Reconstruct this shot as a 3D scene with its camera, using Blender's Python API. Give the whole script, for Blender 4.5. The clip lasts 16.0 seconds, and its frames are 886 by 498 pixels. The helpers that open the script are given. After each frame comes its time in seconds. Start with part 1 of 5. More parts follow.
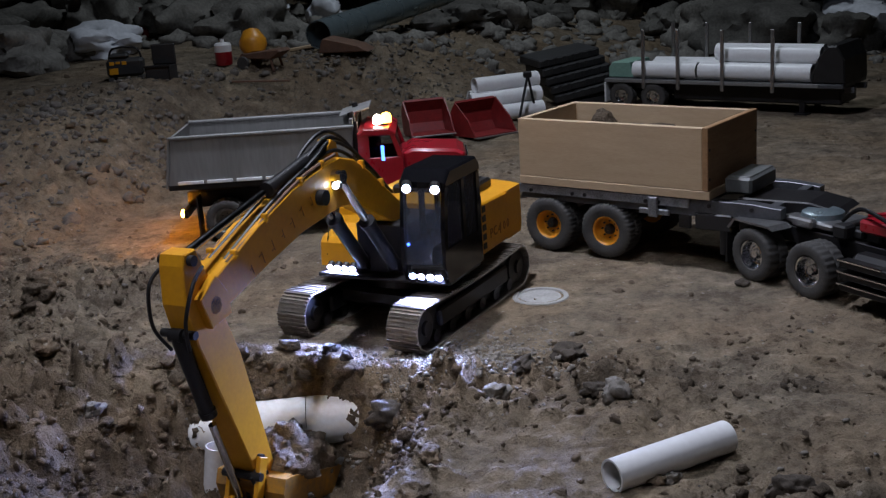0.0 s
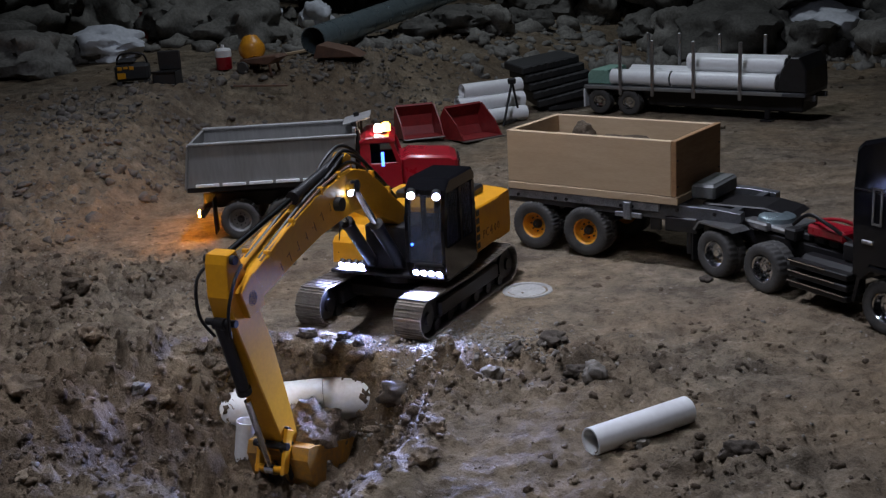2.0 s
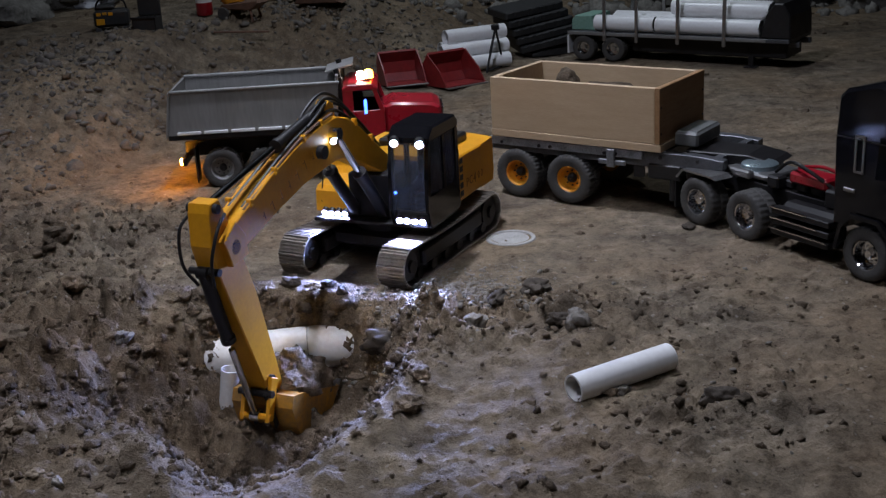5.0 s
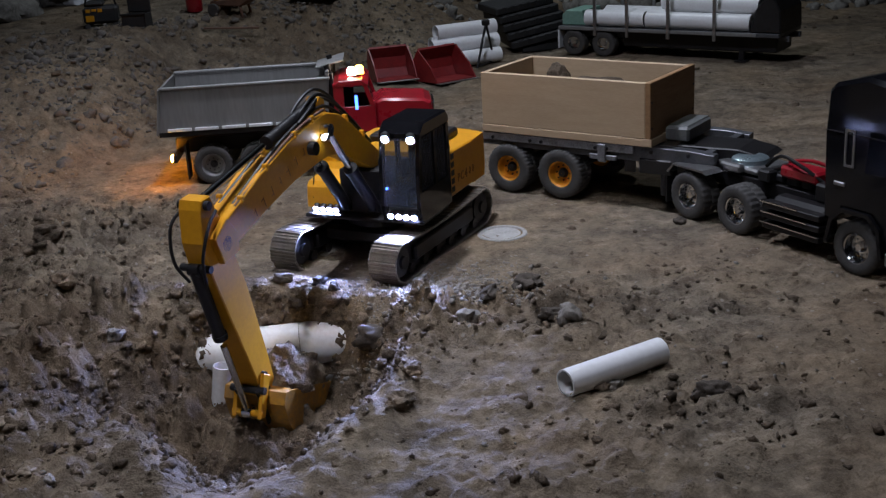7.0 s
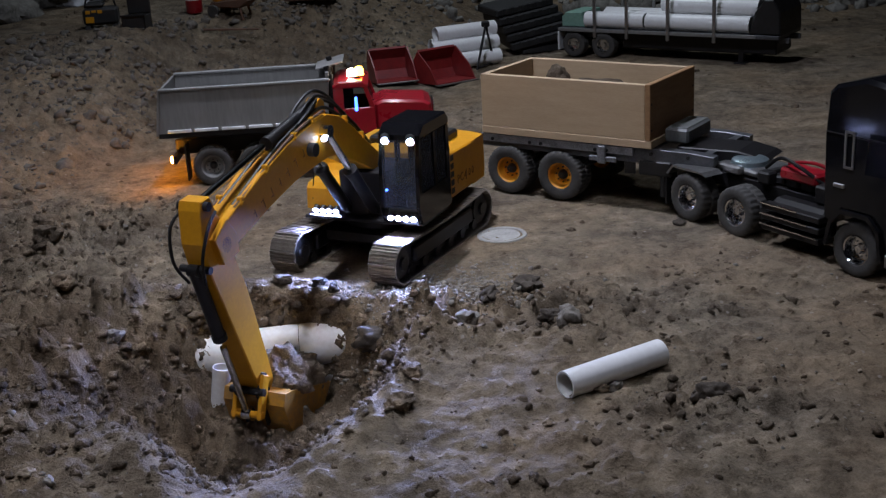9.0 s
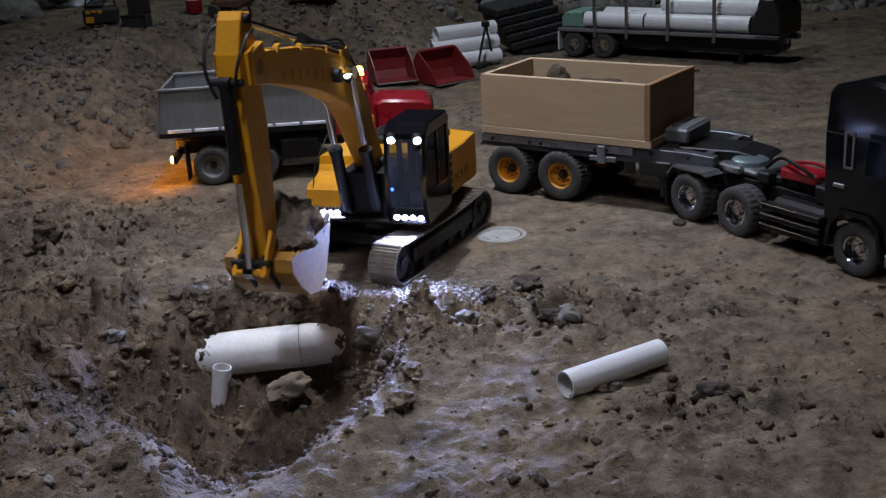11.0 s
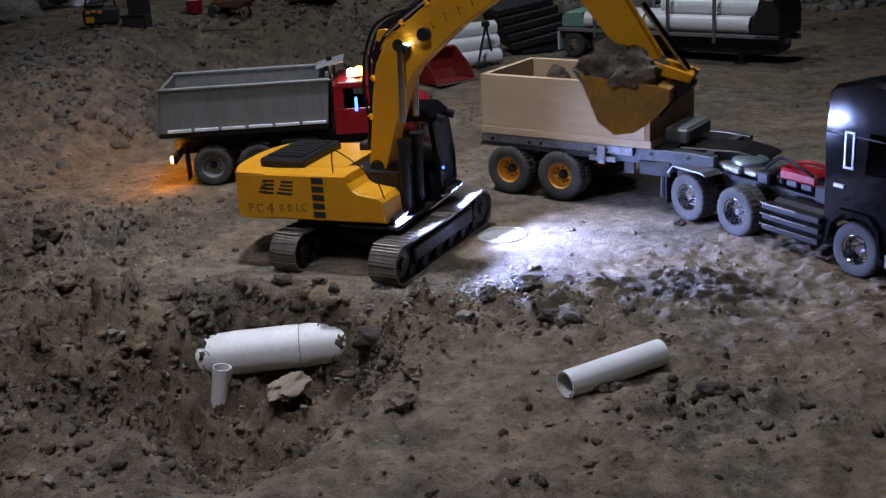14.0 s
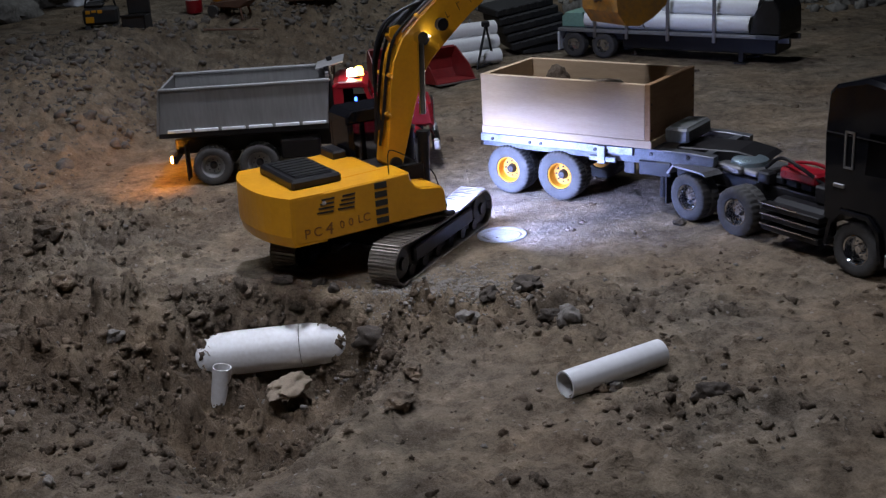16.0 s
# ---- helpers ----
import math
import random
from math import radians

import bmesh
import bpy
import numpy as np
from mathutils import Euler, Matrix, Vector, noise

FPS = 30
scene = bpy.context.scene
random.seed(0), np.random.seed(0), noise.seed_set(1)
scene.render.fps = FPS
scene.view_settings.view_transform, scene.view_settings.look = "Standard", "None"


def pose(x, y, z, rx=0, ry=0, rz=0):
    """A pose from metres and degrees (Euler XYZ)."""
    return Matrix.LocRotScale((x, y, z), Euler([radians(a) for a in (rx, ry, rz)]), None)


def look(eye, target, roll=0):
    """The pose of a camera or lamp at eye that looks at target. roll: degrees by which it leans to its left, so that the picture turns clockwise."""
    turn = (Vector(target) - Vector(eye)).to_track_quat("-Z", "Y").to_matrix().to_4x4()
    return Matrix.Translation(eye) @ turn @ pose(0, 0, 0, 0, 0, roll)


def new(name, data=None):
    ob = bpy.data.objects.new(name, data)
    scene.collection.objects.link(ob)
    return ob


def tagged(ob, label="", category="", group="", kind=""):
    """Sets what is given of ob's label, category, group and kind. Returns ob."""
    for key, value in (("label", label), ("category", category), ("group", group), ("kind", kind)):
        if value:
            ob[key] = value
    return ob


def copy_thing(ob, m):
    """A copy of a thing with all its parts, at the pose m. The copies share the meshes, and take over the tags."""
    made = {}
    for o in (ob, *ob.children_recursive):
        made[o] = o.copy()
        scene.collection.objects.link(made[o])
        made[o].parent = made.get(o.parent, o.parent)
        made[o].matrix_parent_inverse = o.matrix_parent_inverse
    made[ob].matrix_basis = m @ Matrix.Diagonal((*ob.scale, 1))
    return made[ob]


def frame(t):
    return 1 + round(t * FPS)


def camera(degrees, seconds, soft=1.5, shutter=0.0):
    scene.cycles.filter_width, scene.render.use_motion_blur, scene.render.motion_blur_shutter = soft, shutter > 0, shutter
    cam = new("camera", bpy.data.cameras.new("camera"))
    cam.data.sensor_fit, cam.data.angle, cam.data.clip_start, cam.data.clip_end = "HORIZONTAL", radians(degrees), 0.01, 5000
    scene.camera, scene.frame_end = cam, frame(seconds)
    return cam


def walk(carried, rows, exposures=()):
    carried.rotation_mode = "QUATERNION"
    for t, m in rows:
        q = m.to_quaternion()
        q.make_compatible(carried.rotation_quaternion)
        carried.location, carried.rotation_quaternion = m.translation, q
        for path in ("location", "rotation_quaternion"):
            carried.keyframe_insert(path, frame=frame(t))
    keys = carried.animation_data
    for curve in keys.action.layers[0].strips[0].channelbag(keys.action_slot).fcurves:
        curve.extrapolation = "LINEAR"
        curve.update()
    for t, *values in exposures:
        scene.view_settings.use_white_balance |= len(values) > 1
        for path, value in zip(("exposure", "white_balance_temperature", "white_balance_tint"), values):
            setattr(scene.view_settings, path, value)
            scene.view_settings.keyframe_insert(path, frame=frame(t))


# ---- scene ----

# ---- camera ----
cam = camera(42.0, 16.0, soft=1.3, shutter=0.5)


def aim(x, y, z, pitch, yaw, roll):
    """A camera pose: degrees below the horizon, degrees to the right of +y, and the lean."""
    p, w = radians(pitch), radians(yaw)
    way = Vector((math.sin(w) * math.cos(p), math.cos(w) * math.cos(p), -math.sin(p)))
    eye = Vector((x, y, z))
    return look(eye, eye + way, roll)


walk(cam, [
    (0.0, aim(0.0245, 0.2000, 0.5374, 15.580, -2.261, -3.844)),
    (0.5, aim(0.0233, 0.1720, 0.5463, 15.623, -2.190, -3.824)),
    (1.0, aim(0.0090, 0.0730, 0.5720, 15.560, -1.600, -3.330)),
    (1.5, aim(0.0057, 0.0373, 0.5937, 15.919, -1.513, -3.483)),
    (2.0, aim(0, 0, 0.608, 16.069, -1.150, -3.378)),
    (2.5, aim(0, 0, 0.608, 16.073, -1.141, -3.387)),
    (3.0, aim(0, 0, 0.609, 16.091, -1.170, -3.396)),
    (3.5, aim(0, 0, 0.610, 16.202, -0.933, -3.205)),
    (4.0, aim(0, 0, 0.608, 16.680, -0.800, -3.050)),
    (4.2, aim(0, 0, 0.61, 17.25, -0.79, -3.05)),
    (5.0, aim(0, 0, 0.61, 18.75, -0.45, -3.3)),
    (6.3, aim(0, 0, 0.61, 19.12, -0.19, -3.46)),
    (6.5, aim(0, 0, 0.61, 19.032, -0.186, -3.463)),
    (7.0, aim(0, 0, 0.61, 18.991, -0.023, -3.453)),
    (7.5, aim(0, 0, 0.61, 18.918, 0, -3.40)),
    (16.0, aim(0, 0, 0.61, 18.918, 0, -3.40)),
], exposures=[(0.0, 0.0), (16.0, 0.0)])

# ---- light: ceiling lamps of the hall, above and behind the camera ----
world = bpy.data.worlds.new("world")
scene.world = world
world.use_nodes = True
world.node_tree.nodes["Background"].inputs[0].default_value = (0.55, 0.62, 0.75, 1)
world.node_tree.nodes["Background"].inputs[1].default_value = 0.001


def area_lamp(name, at, target, size, watts, color, spread=180):
    data = bpy.data.lights.new(name, "AREA")
    data.shape, data.size, data.energy, data.color, data.spread = "DISK", size, watts, color, radians(spread)
    ob = new(name, data)
    ob.matrix_world = look(at, target)
    return ob


area_lamp("ceiling_lamp_front", (-0.55, 0.5, 2.3), (-0.25, 1.6, 0), 0.22, 2.6, (0.935, 0.97, 1.15), 60)
area_lamp("ceiling_lamp_middle", (-0.18, 2.0, 1.85), (0.05, 1.9, 0), 0.10, 14.0, (0.905, 0.97, 1.18), 130)
area_lamp("ceiling_lamp_back", (0.1, 3.9, 2.3), (0.4, 4.3, 0), 0.2, 13.0, (0.84, 0.94, 1.04))

# ---- materials ----


def material(name, color, rough=0.6, metal=0.0, color2=None, scale=30.0, bump=0.0, bump_scale=None, spec=0.5, coat=0.0,
             rough_var=0.12, detail=6.0, sharp=False, rand=0.0, grain=None):
    """A node material: two noise scales mix two colours, vary the gloss and lift the surface."""
    m = bpy.data.materials.new(name)
    m.use_nodes = True
    nt = m.node_tree
    bs = nt.nodes["Principled BSDF"]
    L = nt.links.new
    co = nt.nodes.new("ShaderNodeTexCoord")
    src = co.outputs["Object"]
    if grain:
        mp = nt.nodes.new("ShaderNodeMapping")
        mp.inputs["Scale"].default_value = grain
        L(src, mp.inputs["Vector"])
        src = mp.outputs[0]
    n1 = nt.nodes.new("ShaderNodeTexNoise")
    n1.inputs["Scale"].default_value, n1.inputs["Detail"].default_value = scale, detail
    n1.inputs["Roughness"].default_value = 0.62
    L(src, n1.inputs["Vector"])
    n2 = nt.nodes.new("ShaderNodeTexNoise")
    n2.inputs["Scale"].default_value, n2.inputs["Detail"].default_value = scale * 9, 3
    L(src, n2.inputs["Vector"])
    add = nt.nodes.new("ShaderNodeMath")
    add.operation = "MULTIPLY_ADD"
    add.inputs[1].default_value = 0.45
    L(n2.outputs[0], add.inputs[0])
    sc = nt.nodes.new("ShaderNodeMath")
    sc.operation = "MULTIPLY"
    sc.inputs[1].default_value = 0.62
    L(n1.outputs[0], sc.inputs[0])
    L(sc.outputs[0], add.inputs[2])
    ramp = nt.nodes.new("ShaderNodeValToRGB")
    lo, hi = (0.46, 0.58) if sharp else (0.34, 0.72)
    ramp.color_ramp.elements[0].position, ramp.color_ramp.elements[1].position = lo, hi
    c2 = color2 or tuple(c * 0.72 for c in color)
    ramp.color_ramp.elements[0].color = (*c2, 1)
    ramp.color_ramp.elements[1].color = (*color, 1)
    L(add.outputs[0], ramp.inputs[0])
    out = ramp.outputs[0]
    if rand:
        oi = nt.nodes.new("ShaderNodeObjectInfo")
        hs = nt.nodes.new("ShaderNodeHueSaturation")
        mr = nt.nodes.new("ShaderNodeMapRange")
        mr.inputs[3].default_value, mr.inputs[4].default_value = 1 - rand, 1 + rand
        L(oi.outputs["Random"], mr.inputs[0])
        L(mr.outputs[0], hs.inputs["Value"])
        L(out, hs.inputs["Color"])
        out = hs.outputs[0]
    L(out, bs.inputs["Base Color"])
    rr = nt.nodes.new("ShaderNodeMapRange")
    rr.inputs[3].default_value, rr.inputs[4].default_value = min(1, rough + rough_var), max(0.02, rough - rough_var)
    L(n1.outputs[0], rr.inputs[0])
    L(rr.outputs[0], bs.inputs["Roughness"])
    bs.inputs["Metallic"].default_value = metal
    bs.inputs["Specular IOR Level"].default_value = spec
    bs.inputs["Coat Weight"].default_value = coat
    if bump:
        b = nt.nodes.new("ShaderNodeBump")
        b.inputs["Strength"].default_value = bump
        b.inputs["Distance"].default_value = 0.002
        if bump_scale:
            n3 = nt.nodes.new("ShaderNodeTexNoise")
            n3.inputs["Scale"].default_value, n3.inputs["Detail"].default_value = bump_scale, 5
            L(src, n3.inputs["Vector"])
            L(n3.outputs[0], b.inputs["Height"])
        else:
            L(add.outputs[0], b.inputs["Height"])
        L(b.outputs[0], bs.inputs["Normal"])
    return m


def glow(name, color, strength):
    m = bpy.data.materials.new(name)
    m.use_nodes = True
    bs = m.node_tree.nodes["Principled BSDF"]
    bs.inputs["Base Color"].default_value = (*[min(1, c) for c in color], 1)
    bs.inputs["Emission Color"].default_value = (*color, 1)
    bs.inputs["Emission Strength"].default_value = strength
    return m


def glass(name, color, rough=0.03, clear=1.0):
    m = bpy.data.materials.new(name)
    m.use_nodes = True
    bs = m.node_tree.nodes["Principled BSDF"]
    bs.inputs["Base Color"].default_value = (*color, 1)
    bs.inputs["Transmission Weight"].default_value = clear
    bs.inputs["Roughness"].default_value = rough
    bs.inputs["IOR"].default_value = 1.1
    return m


def dirt_material(name, light, dark, red, vary=0.0):
    """Trodden earth: patches of red-brown and grey at arm's length, fine grit and pale stones."""
    m = bpy.data.materials.new(name)
    m.use_nodes = True
    nt = m.node_tree
    bs = nt.nodes["Principled BSDF"]
    L = nt.links.new
    co = nt.nodes.new("ShaderNodeTexCoord").outputs["Object"]

    def noise_node(s, d, r=0.6):
        n = nt.nodes.new("ShaderNodeTexNoise")
        n.inputs["Scale"].default_value, n.inputs["Detail"].default_value, n.inputs["Roughness"].default_value = s, d, r
        L(co, n.inputs["Vector"])
        return n.outputs[0]

    def ramp_node(v, a, b, ca, cb):
        r = nt.nodes.new("ShaderNodeValToRGB")
        r.color_ramp.elements[0].position, r.color_ramp.elements[1].position = a, b
        r.color_ramp.elements[0].color, r.color_ramp.elements[1].color = (*ca, 1), (*cb, 1)
        L(v, r.inputs[0])
        return r.outputs[0]

    def mix(f, a, b, mode="MIX"):
        x = nt.nodes.new("ShaderNodeMix")
        x.data_type, x.blend_type = "RGBA", mode
        for sock, v in ((x.inputs[0], f), (x.inputs[6], a), (x.inputs[7], b)):
            if isinstance(v, (int, float)):
                sock.default_value = v
            elif isinstance(v, tuple):
                sock.default_value = (*v, 1)
            else:
                L(v, sock)
        return x.outputs[2]

    big, mid, fine, grit = noise_node(2.6, 4), noise_node(17, 6, 0.65), noise_node(85, 6, 0.7), noise_node(420, 3)
    base = ramp_node(mid, 0.36, 0.66, dark, light)
    base = mix(ramp_node(big, 0.42, 0.62, (0, 0, 0), (0.75, 0.75, 0.75)), base, mix(0.65, base, red))
    # fine noise also lifts the bump: crevice shade painted into its lows
    base = mix(ramp_node(fine, 0.33, 0.6, (0.55, 0.55, 0.55), (0, 0, 0)), base, mix(1.0, base, (0.42, 0.4, 0.38), "MULTIPLY"))
    damp = noise_node(1.9, 3)
    base = mix(ramp_node(damp, 0.5, 0.6, (0, 0, 0), (0.8, 0.8, 0.8)), base, mix(1.0, base, (0.6, 0.56, 0.54), "MULTIPLY"))
    pale = noise_node(7.5, 5, 0.7)
    base = mix(ramp_node(pale, 0.50, 0.66, (0, 0, 0), (0.7, 0.7, 0.7)), base, mix(1.0, base, (1.45, 1.42, 1.38), "MULTIPLY"))
    blot = noise_node(31, 5, 0.75)
    base = mix(ramp_node(blot, 0.34, 0.50, (0.75, 0.75, 0.75), (0, 0, 0)), base, mix(1.0, base, (0.36, 0.31, 0.26), "MULTIPLY"))
    # darkens the dug area: pit shade put into the soil colour
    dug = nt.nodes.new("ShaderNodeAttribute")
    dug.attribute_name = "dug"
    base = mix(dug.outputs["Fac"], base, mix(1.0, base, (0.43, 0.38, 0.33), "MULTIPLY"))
    vo = nt.nodes.new("ShaderNodeTexVoronoi")
    vo.inputs["Scale"].default_value = 70
    L(co, vo.inputs["Vector"])
    spot = ramp_node(vo.outputs["Distance"], 0.16, 0.24, (1, 1, 1), (0, 0, 0))
    few = ramp_node(noise_node(33, 2), 0.55, 0.6, (0, 0, 0), (1, 1, 1))
    base = mix(mix(1.0, spot, few, "MULTIPLY"), base, mix(0.6, base, (0.34, 0.31, 0.28)))
    base = mix(0.13, base, ramp_node(grit, 0.4, 0.6, dark, tuple(c * 1.35 for c in light)))
    smear = noise_node(4.3, 5, 0.55)
    base = mix(ramp_node(smear, 0.38, 0.62, (0, 0, 0), (0.8, 0.8, 0.8)), base, mix(1.0, base, (1.15, 1.10, 1.0), "MULTIPLY"))
    if vary:
        gm = nt.nodes.new("ShaderNodeNewGeometry")
        hs = nt.nodes.new("ShaderNodeHueSaturation")
        mr = nt.nodes.new("ShaderNodeMapRange")
        mr.inputs[3].default_value, mr.inputs[4].default_value = 1 - vary, 1 + 1.2 * vary
        L(gm.outputs["Random Per Island"], mr.inputs[0])
        L(mr.outputs[0], hs.inputs["Value"])
        L(base, hs.inputs["Color"])
        base = hs.outputs[0]
    L(base, bs.inputs["Base Color"])
    bs.inputs["Roughness"].default_value = 0.93
    bs.inputs["Specular IOR Level"].default_value = 0.25
    add = nt.nodes.new("ShaderNodeMath")
    add.operation = "ADD"
    L(fine, add.inputs[0])
    g2 = nt.nodes.new("ShaderNodeMath")
    g2.operation = "MULTIPLY"
    g2.inputs[1].default_value = 0.35
    L(grit, g2.inputs[0])
    L(g2.outputs[0], add.inputs[1])
    b = nt.nodes.new("ShaderNodeBump")
    b.inputs["Strength"].default_value, b.inputs["Distance"].default_value = 1.0, 0.007
    L(add.outputs[0], b.inputs["Height"])
    L(b.outputs[0], bs.inputs["Normal"])
    return m


DIRT = dirt_material("dirt", (0.315, 0.262, 0.198), (0.098, 0.078, 0.056), (0.235, 0.165, 0.105))
CLOD = dirt_material("clod_earth", (0.205, 0.163, 0.121), (0.080, 0.063, 0.046), (0.170, 0.118, 0.080), 0.35)
LOAM = dirt_material("loose_loam", (0.26, 0.215, 0.165), (0.11, 0.086, 0.066), (0.21, 0.16, 0.115))
STONE = material("stone", (0.30, 0.27, 0.23), 0.85, color2=(0.13, 0.115, 0.1), scale=35, bump=0.8, rand=0.25)
BANK_STONE = material("bank_stone", (0.19, 0.168, 0.146), 0.9, color2=(0.075, 0.065, 0.056), scale=28, bump=0.8)
DARK_CLOD = material("dark_clod", (0.095, 0.076, 0.058), 0.95, color2=(0.040, 0.032, 0.025), scale=60, bump=0.8)
PALE_STONE = material("pale_stone", (0.31, 0.245, 0.175), 0.85, color2=(0.19, 0.145, 0.10), scale=40, bump=0.7)
WALL_ROCK = material("wall_rock", (0.21, 0.20, 0.182), 0.9, color2=(0.055, 0.051, 0.045), scale=11, bump=1.0, rand=0.45)
WHITE_ROCK = material("white_rock", (0.78, 0.8, 0.86), 0.8, color2=(0.5, 0.52, 0.57), scale=7, bump=0.6)
YELLOW = material("yellow_paint", (0.74, 0.335, 0.010), 0.36, color2=(0.63, 0.27, 0.010), scale=14, bump=0.05, coat=0.15)
YELLOW_WORN = material("worn_yellow_paint", (0.72, 0.33, 0.010), 0.42, color2=(0.60, 0.26, 0.012), scale=20, bump=0.1)
BUCKET_PAINT = material("muddy_yellow_paint", (0.58, 0.27, 0.015), 0.55, color2=(0.20, 0.125, 0.06), scale=14, bump=0.25)
ORANGE = material("orange_paint", (0.75, 0.33, 0.02), 0.4, color2=(0.55, 0.22, 0.02), scale=60)
BLACK = material("black_paint", (0.008, 0.008, 0.010), 0.45, color2=(0.016, 0.014, 0.013), scale=25, spec=0.3)
GLOSS_BLACK = material("gloss_black_paint", (0.004, 0.004, 0.005), 0.1, color2=(0.01, 0.01, 0.012), scale=12, coat=0.0, spec=0.35, rough_var=0.04)
SATIN_DARK = material("dark_steel", (0.04, 0.04, 0.044), 0.45, 0.6, color2=(0.03, 0.028, 0.026), scale=40, bump=0.1)
RUBBER = material("tyre_rubber", (0.035, 0.034, 0.034), 0.82, color2=(0.075, 0.07, 0.063), scale=55, bump=0.3)
CHROME = material("chrome", (0.75, 0.76, 0.78), 0.12, 1.0, color2=(0.6, 0.6, 0.62), scale=50, rough_var=0.06)
STEEL = material("steel", (0.42, 0.42, 0.43), 0.38, 0.9, color2=(0.25, 0.24, 0.23), scale=35, bump=0.1)
SHOE_STEEL = material("track_steel", (0.30, 0.27, 0.23), 0.5, 0.6, color2=(0.17, 0.145, 0.12), scale=60, bump=0.4, rand=0.15)
RAIL_STEEL = material("scuffed_steel_rail", (0.34, 0.35, 0.37), 0.45, 0.55, color2=(0.10, 0.10, 0.105), scale=45, bump=0.25)
GREY_BOX = material("dull_grey_plastic", (0.15, 0.155, 0.15), 0.5, color2=(0.09, 0.093, 0.09), scale=20, bump=0.1)
RAIL_GREY = material("grey_frame_paint", (0.11, 0.115, 0.125), 0.42, 0.3, color2=(0.05, 0.05, 0.054), scale=30, bump=0.1)
WOOD = material("plywood", (0.50, 0.37, 0.235), 0.62, color2=(0.41, 0.29, 0.175), scale=9, bump=0.15, grain=(1.2, 6, 9), detail=8)
# crate end turned from the light: its shade painted in as darker wood
WOOD_SHADED = material("plywood_shaded", (0.33, 0.19, 0.085), 0.66, color2=(0.21, 0.11, 0.05), scale=14, bump=0.2, grain=(6, 1.5, 8), detail=8)
PVC = material("white_plastic", (0.86, 0.87, 0.88), 0.34, color2=(0.76, 0.76, 0.76), scale=16, bump=0.05)
PVC_DIRTY = material("soiled_white_plastic", (0.84, 0.84, 0.84), 0.45, color2=(0.66, 0.64, 0.61), scale=20, bump=0.15)
RED = material("red_paint", (0.33, 0.009, 0.02), 0.3, color2=(0.26, 0.008, 0.015), scale=15, coat=0.3)
RED_DULL = material("dull_red_paint", (0.27, 0.02, 0.02), 0.45, color2=(0.12, 0.012, 0.012), scale=30, bump=0.1)
ALU = material("brushed_grey_metal", (0.26, 0.257, 0.25), 0.6, 0.3, color2=(0.18, 0.176, 0.17), scale=18, bump=0.1, grain=(1, 1, 0.15))
PALE_RAIL = material("white_rail_paint", (0.78, 0.8, 0.82), 0.4, color2=(0.6, 0.6, 0.6), scale=20)
GALV = material("galvanised_steel", (0.36, 0.45, 0.48), 0.3, 0.7, color2=(0.22, 0.28, 0.31), scale=22, bump=0.08)
GREEN_PALE = material("pale_green_paint", (0.25, 0.42, 0.34), 0.6, color2=(0.16, 0.3, 0.24), scale=20)
CLOTH_BLACK = material("black_plastic", (0.012, 0.012, 0.013), 0.6, color2=(0.03, 0.03, 0.03), scale=30, bump=0.2)
CONCRETE = material("concrete", (0.4, 0.39, 0.37), 0.85, color2=(0.25, 0.245, 0.235), scale=25, bump=0.4)
RUST = material("rusty_brown_metal", (0.2, 0.11, 0.07), 0.75, 0.2, color2=(0.1, 0.06, 0.045), scale=30, bump=0.3)
MARK = material("black_lettering", (0.02, 0.018, 0.016), 0.6, color2=(0.035, 0.03, 0.02), scale=90)
RED_MARK = material("faded_dark_lettering", (0.2, 0.07, 0.02), 0.6, color2=(0.3, 0.12, 0.02), scale=200)
PLASTER = material("dark_wall_paint", (0.06, 0.06, 0.06), 0.9, scale=3, bump=0.2)
GLASS = glass("tinted_glass", (0.35, 0.38, 0.42))
# blue-grey haze mixed into the panes stands in for their reflections
CAB_GLASS = glass("hazed_cab_glass", (0.38, 0.42, 0.52), 0.12, 0.88)
LED = glow("led_white", (0.34, 0.45, 1.0), 16000)
LED_CAB = glow("cab_led_white", (0.45, 0.56, 1.0), 2600)
BOOM_LED = glow("boom_led_white", (0.75, 0.84, 1.0), 25)
AMBER = glow("amber_light", (1.0, 0.36, 0.02), 420)
BEACON = glow("beacon_light", (1.0, 0.5, 0.08), 10)
BEACON_WHITE = glow("beacon_bulb", (1.0, 0.9, 0.75), 25)
BLUE_LED = glow("blue_led", (0.05, 0.15, 1.0), 6)

# ---- mesh helpers ----


def part(name, bm, mat, parent=None, label="", smooth=False, at=None, angle=35):
    me = bpy.data.meshes.new(name)
    bm.normal_update()
    bm.to_mesh(me)
    bm.free()
    me.materials.append(mat)
    if smooth:
        me.polygons.foreach_set("use_smooth", [True] * len(me.polygons))
        me.set_sharp_from_angle(angle=radians(angle))
    ob = new(name, me)
    if parent:
        ob.parent = parent
    if at is not None:
        ob.matrix_basis = at
    if label:
        ob["label"] = label
    return ob


def thing(name, at, label, category, group="", kind=""):
    ob = new(name)
    ob.empty_display_size = 0.05
    ob.matrix_basis = at
    return tagged(ob, label, category, group, kind)


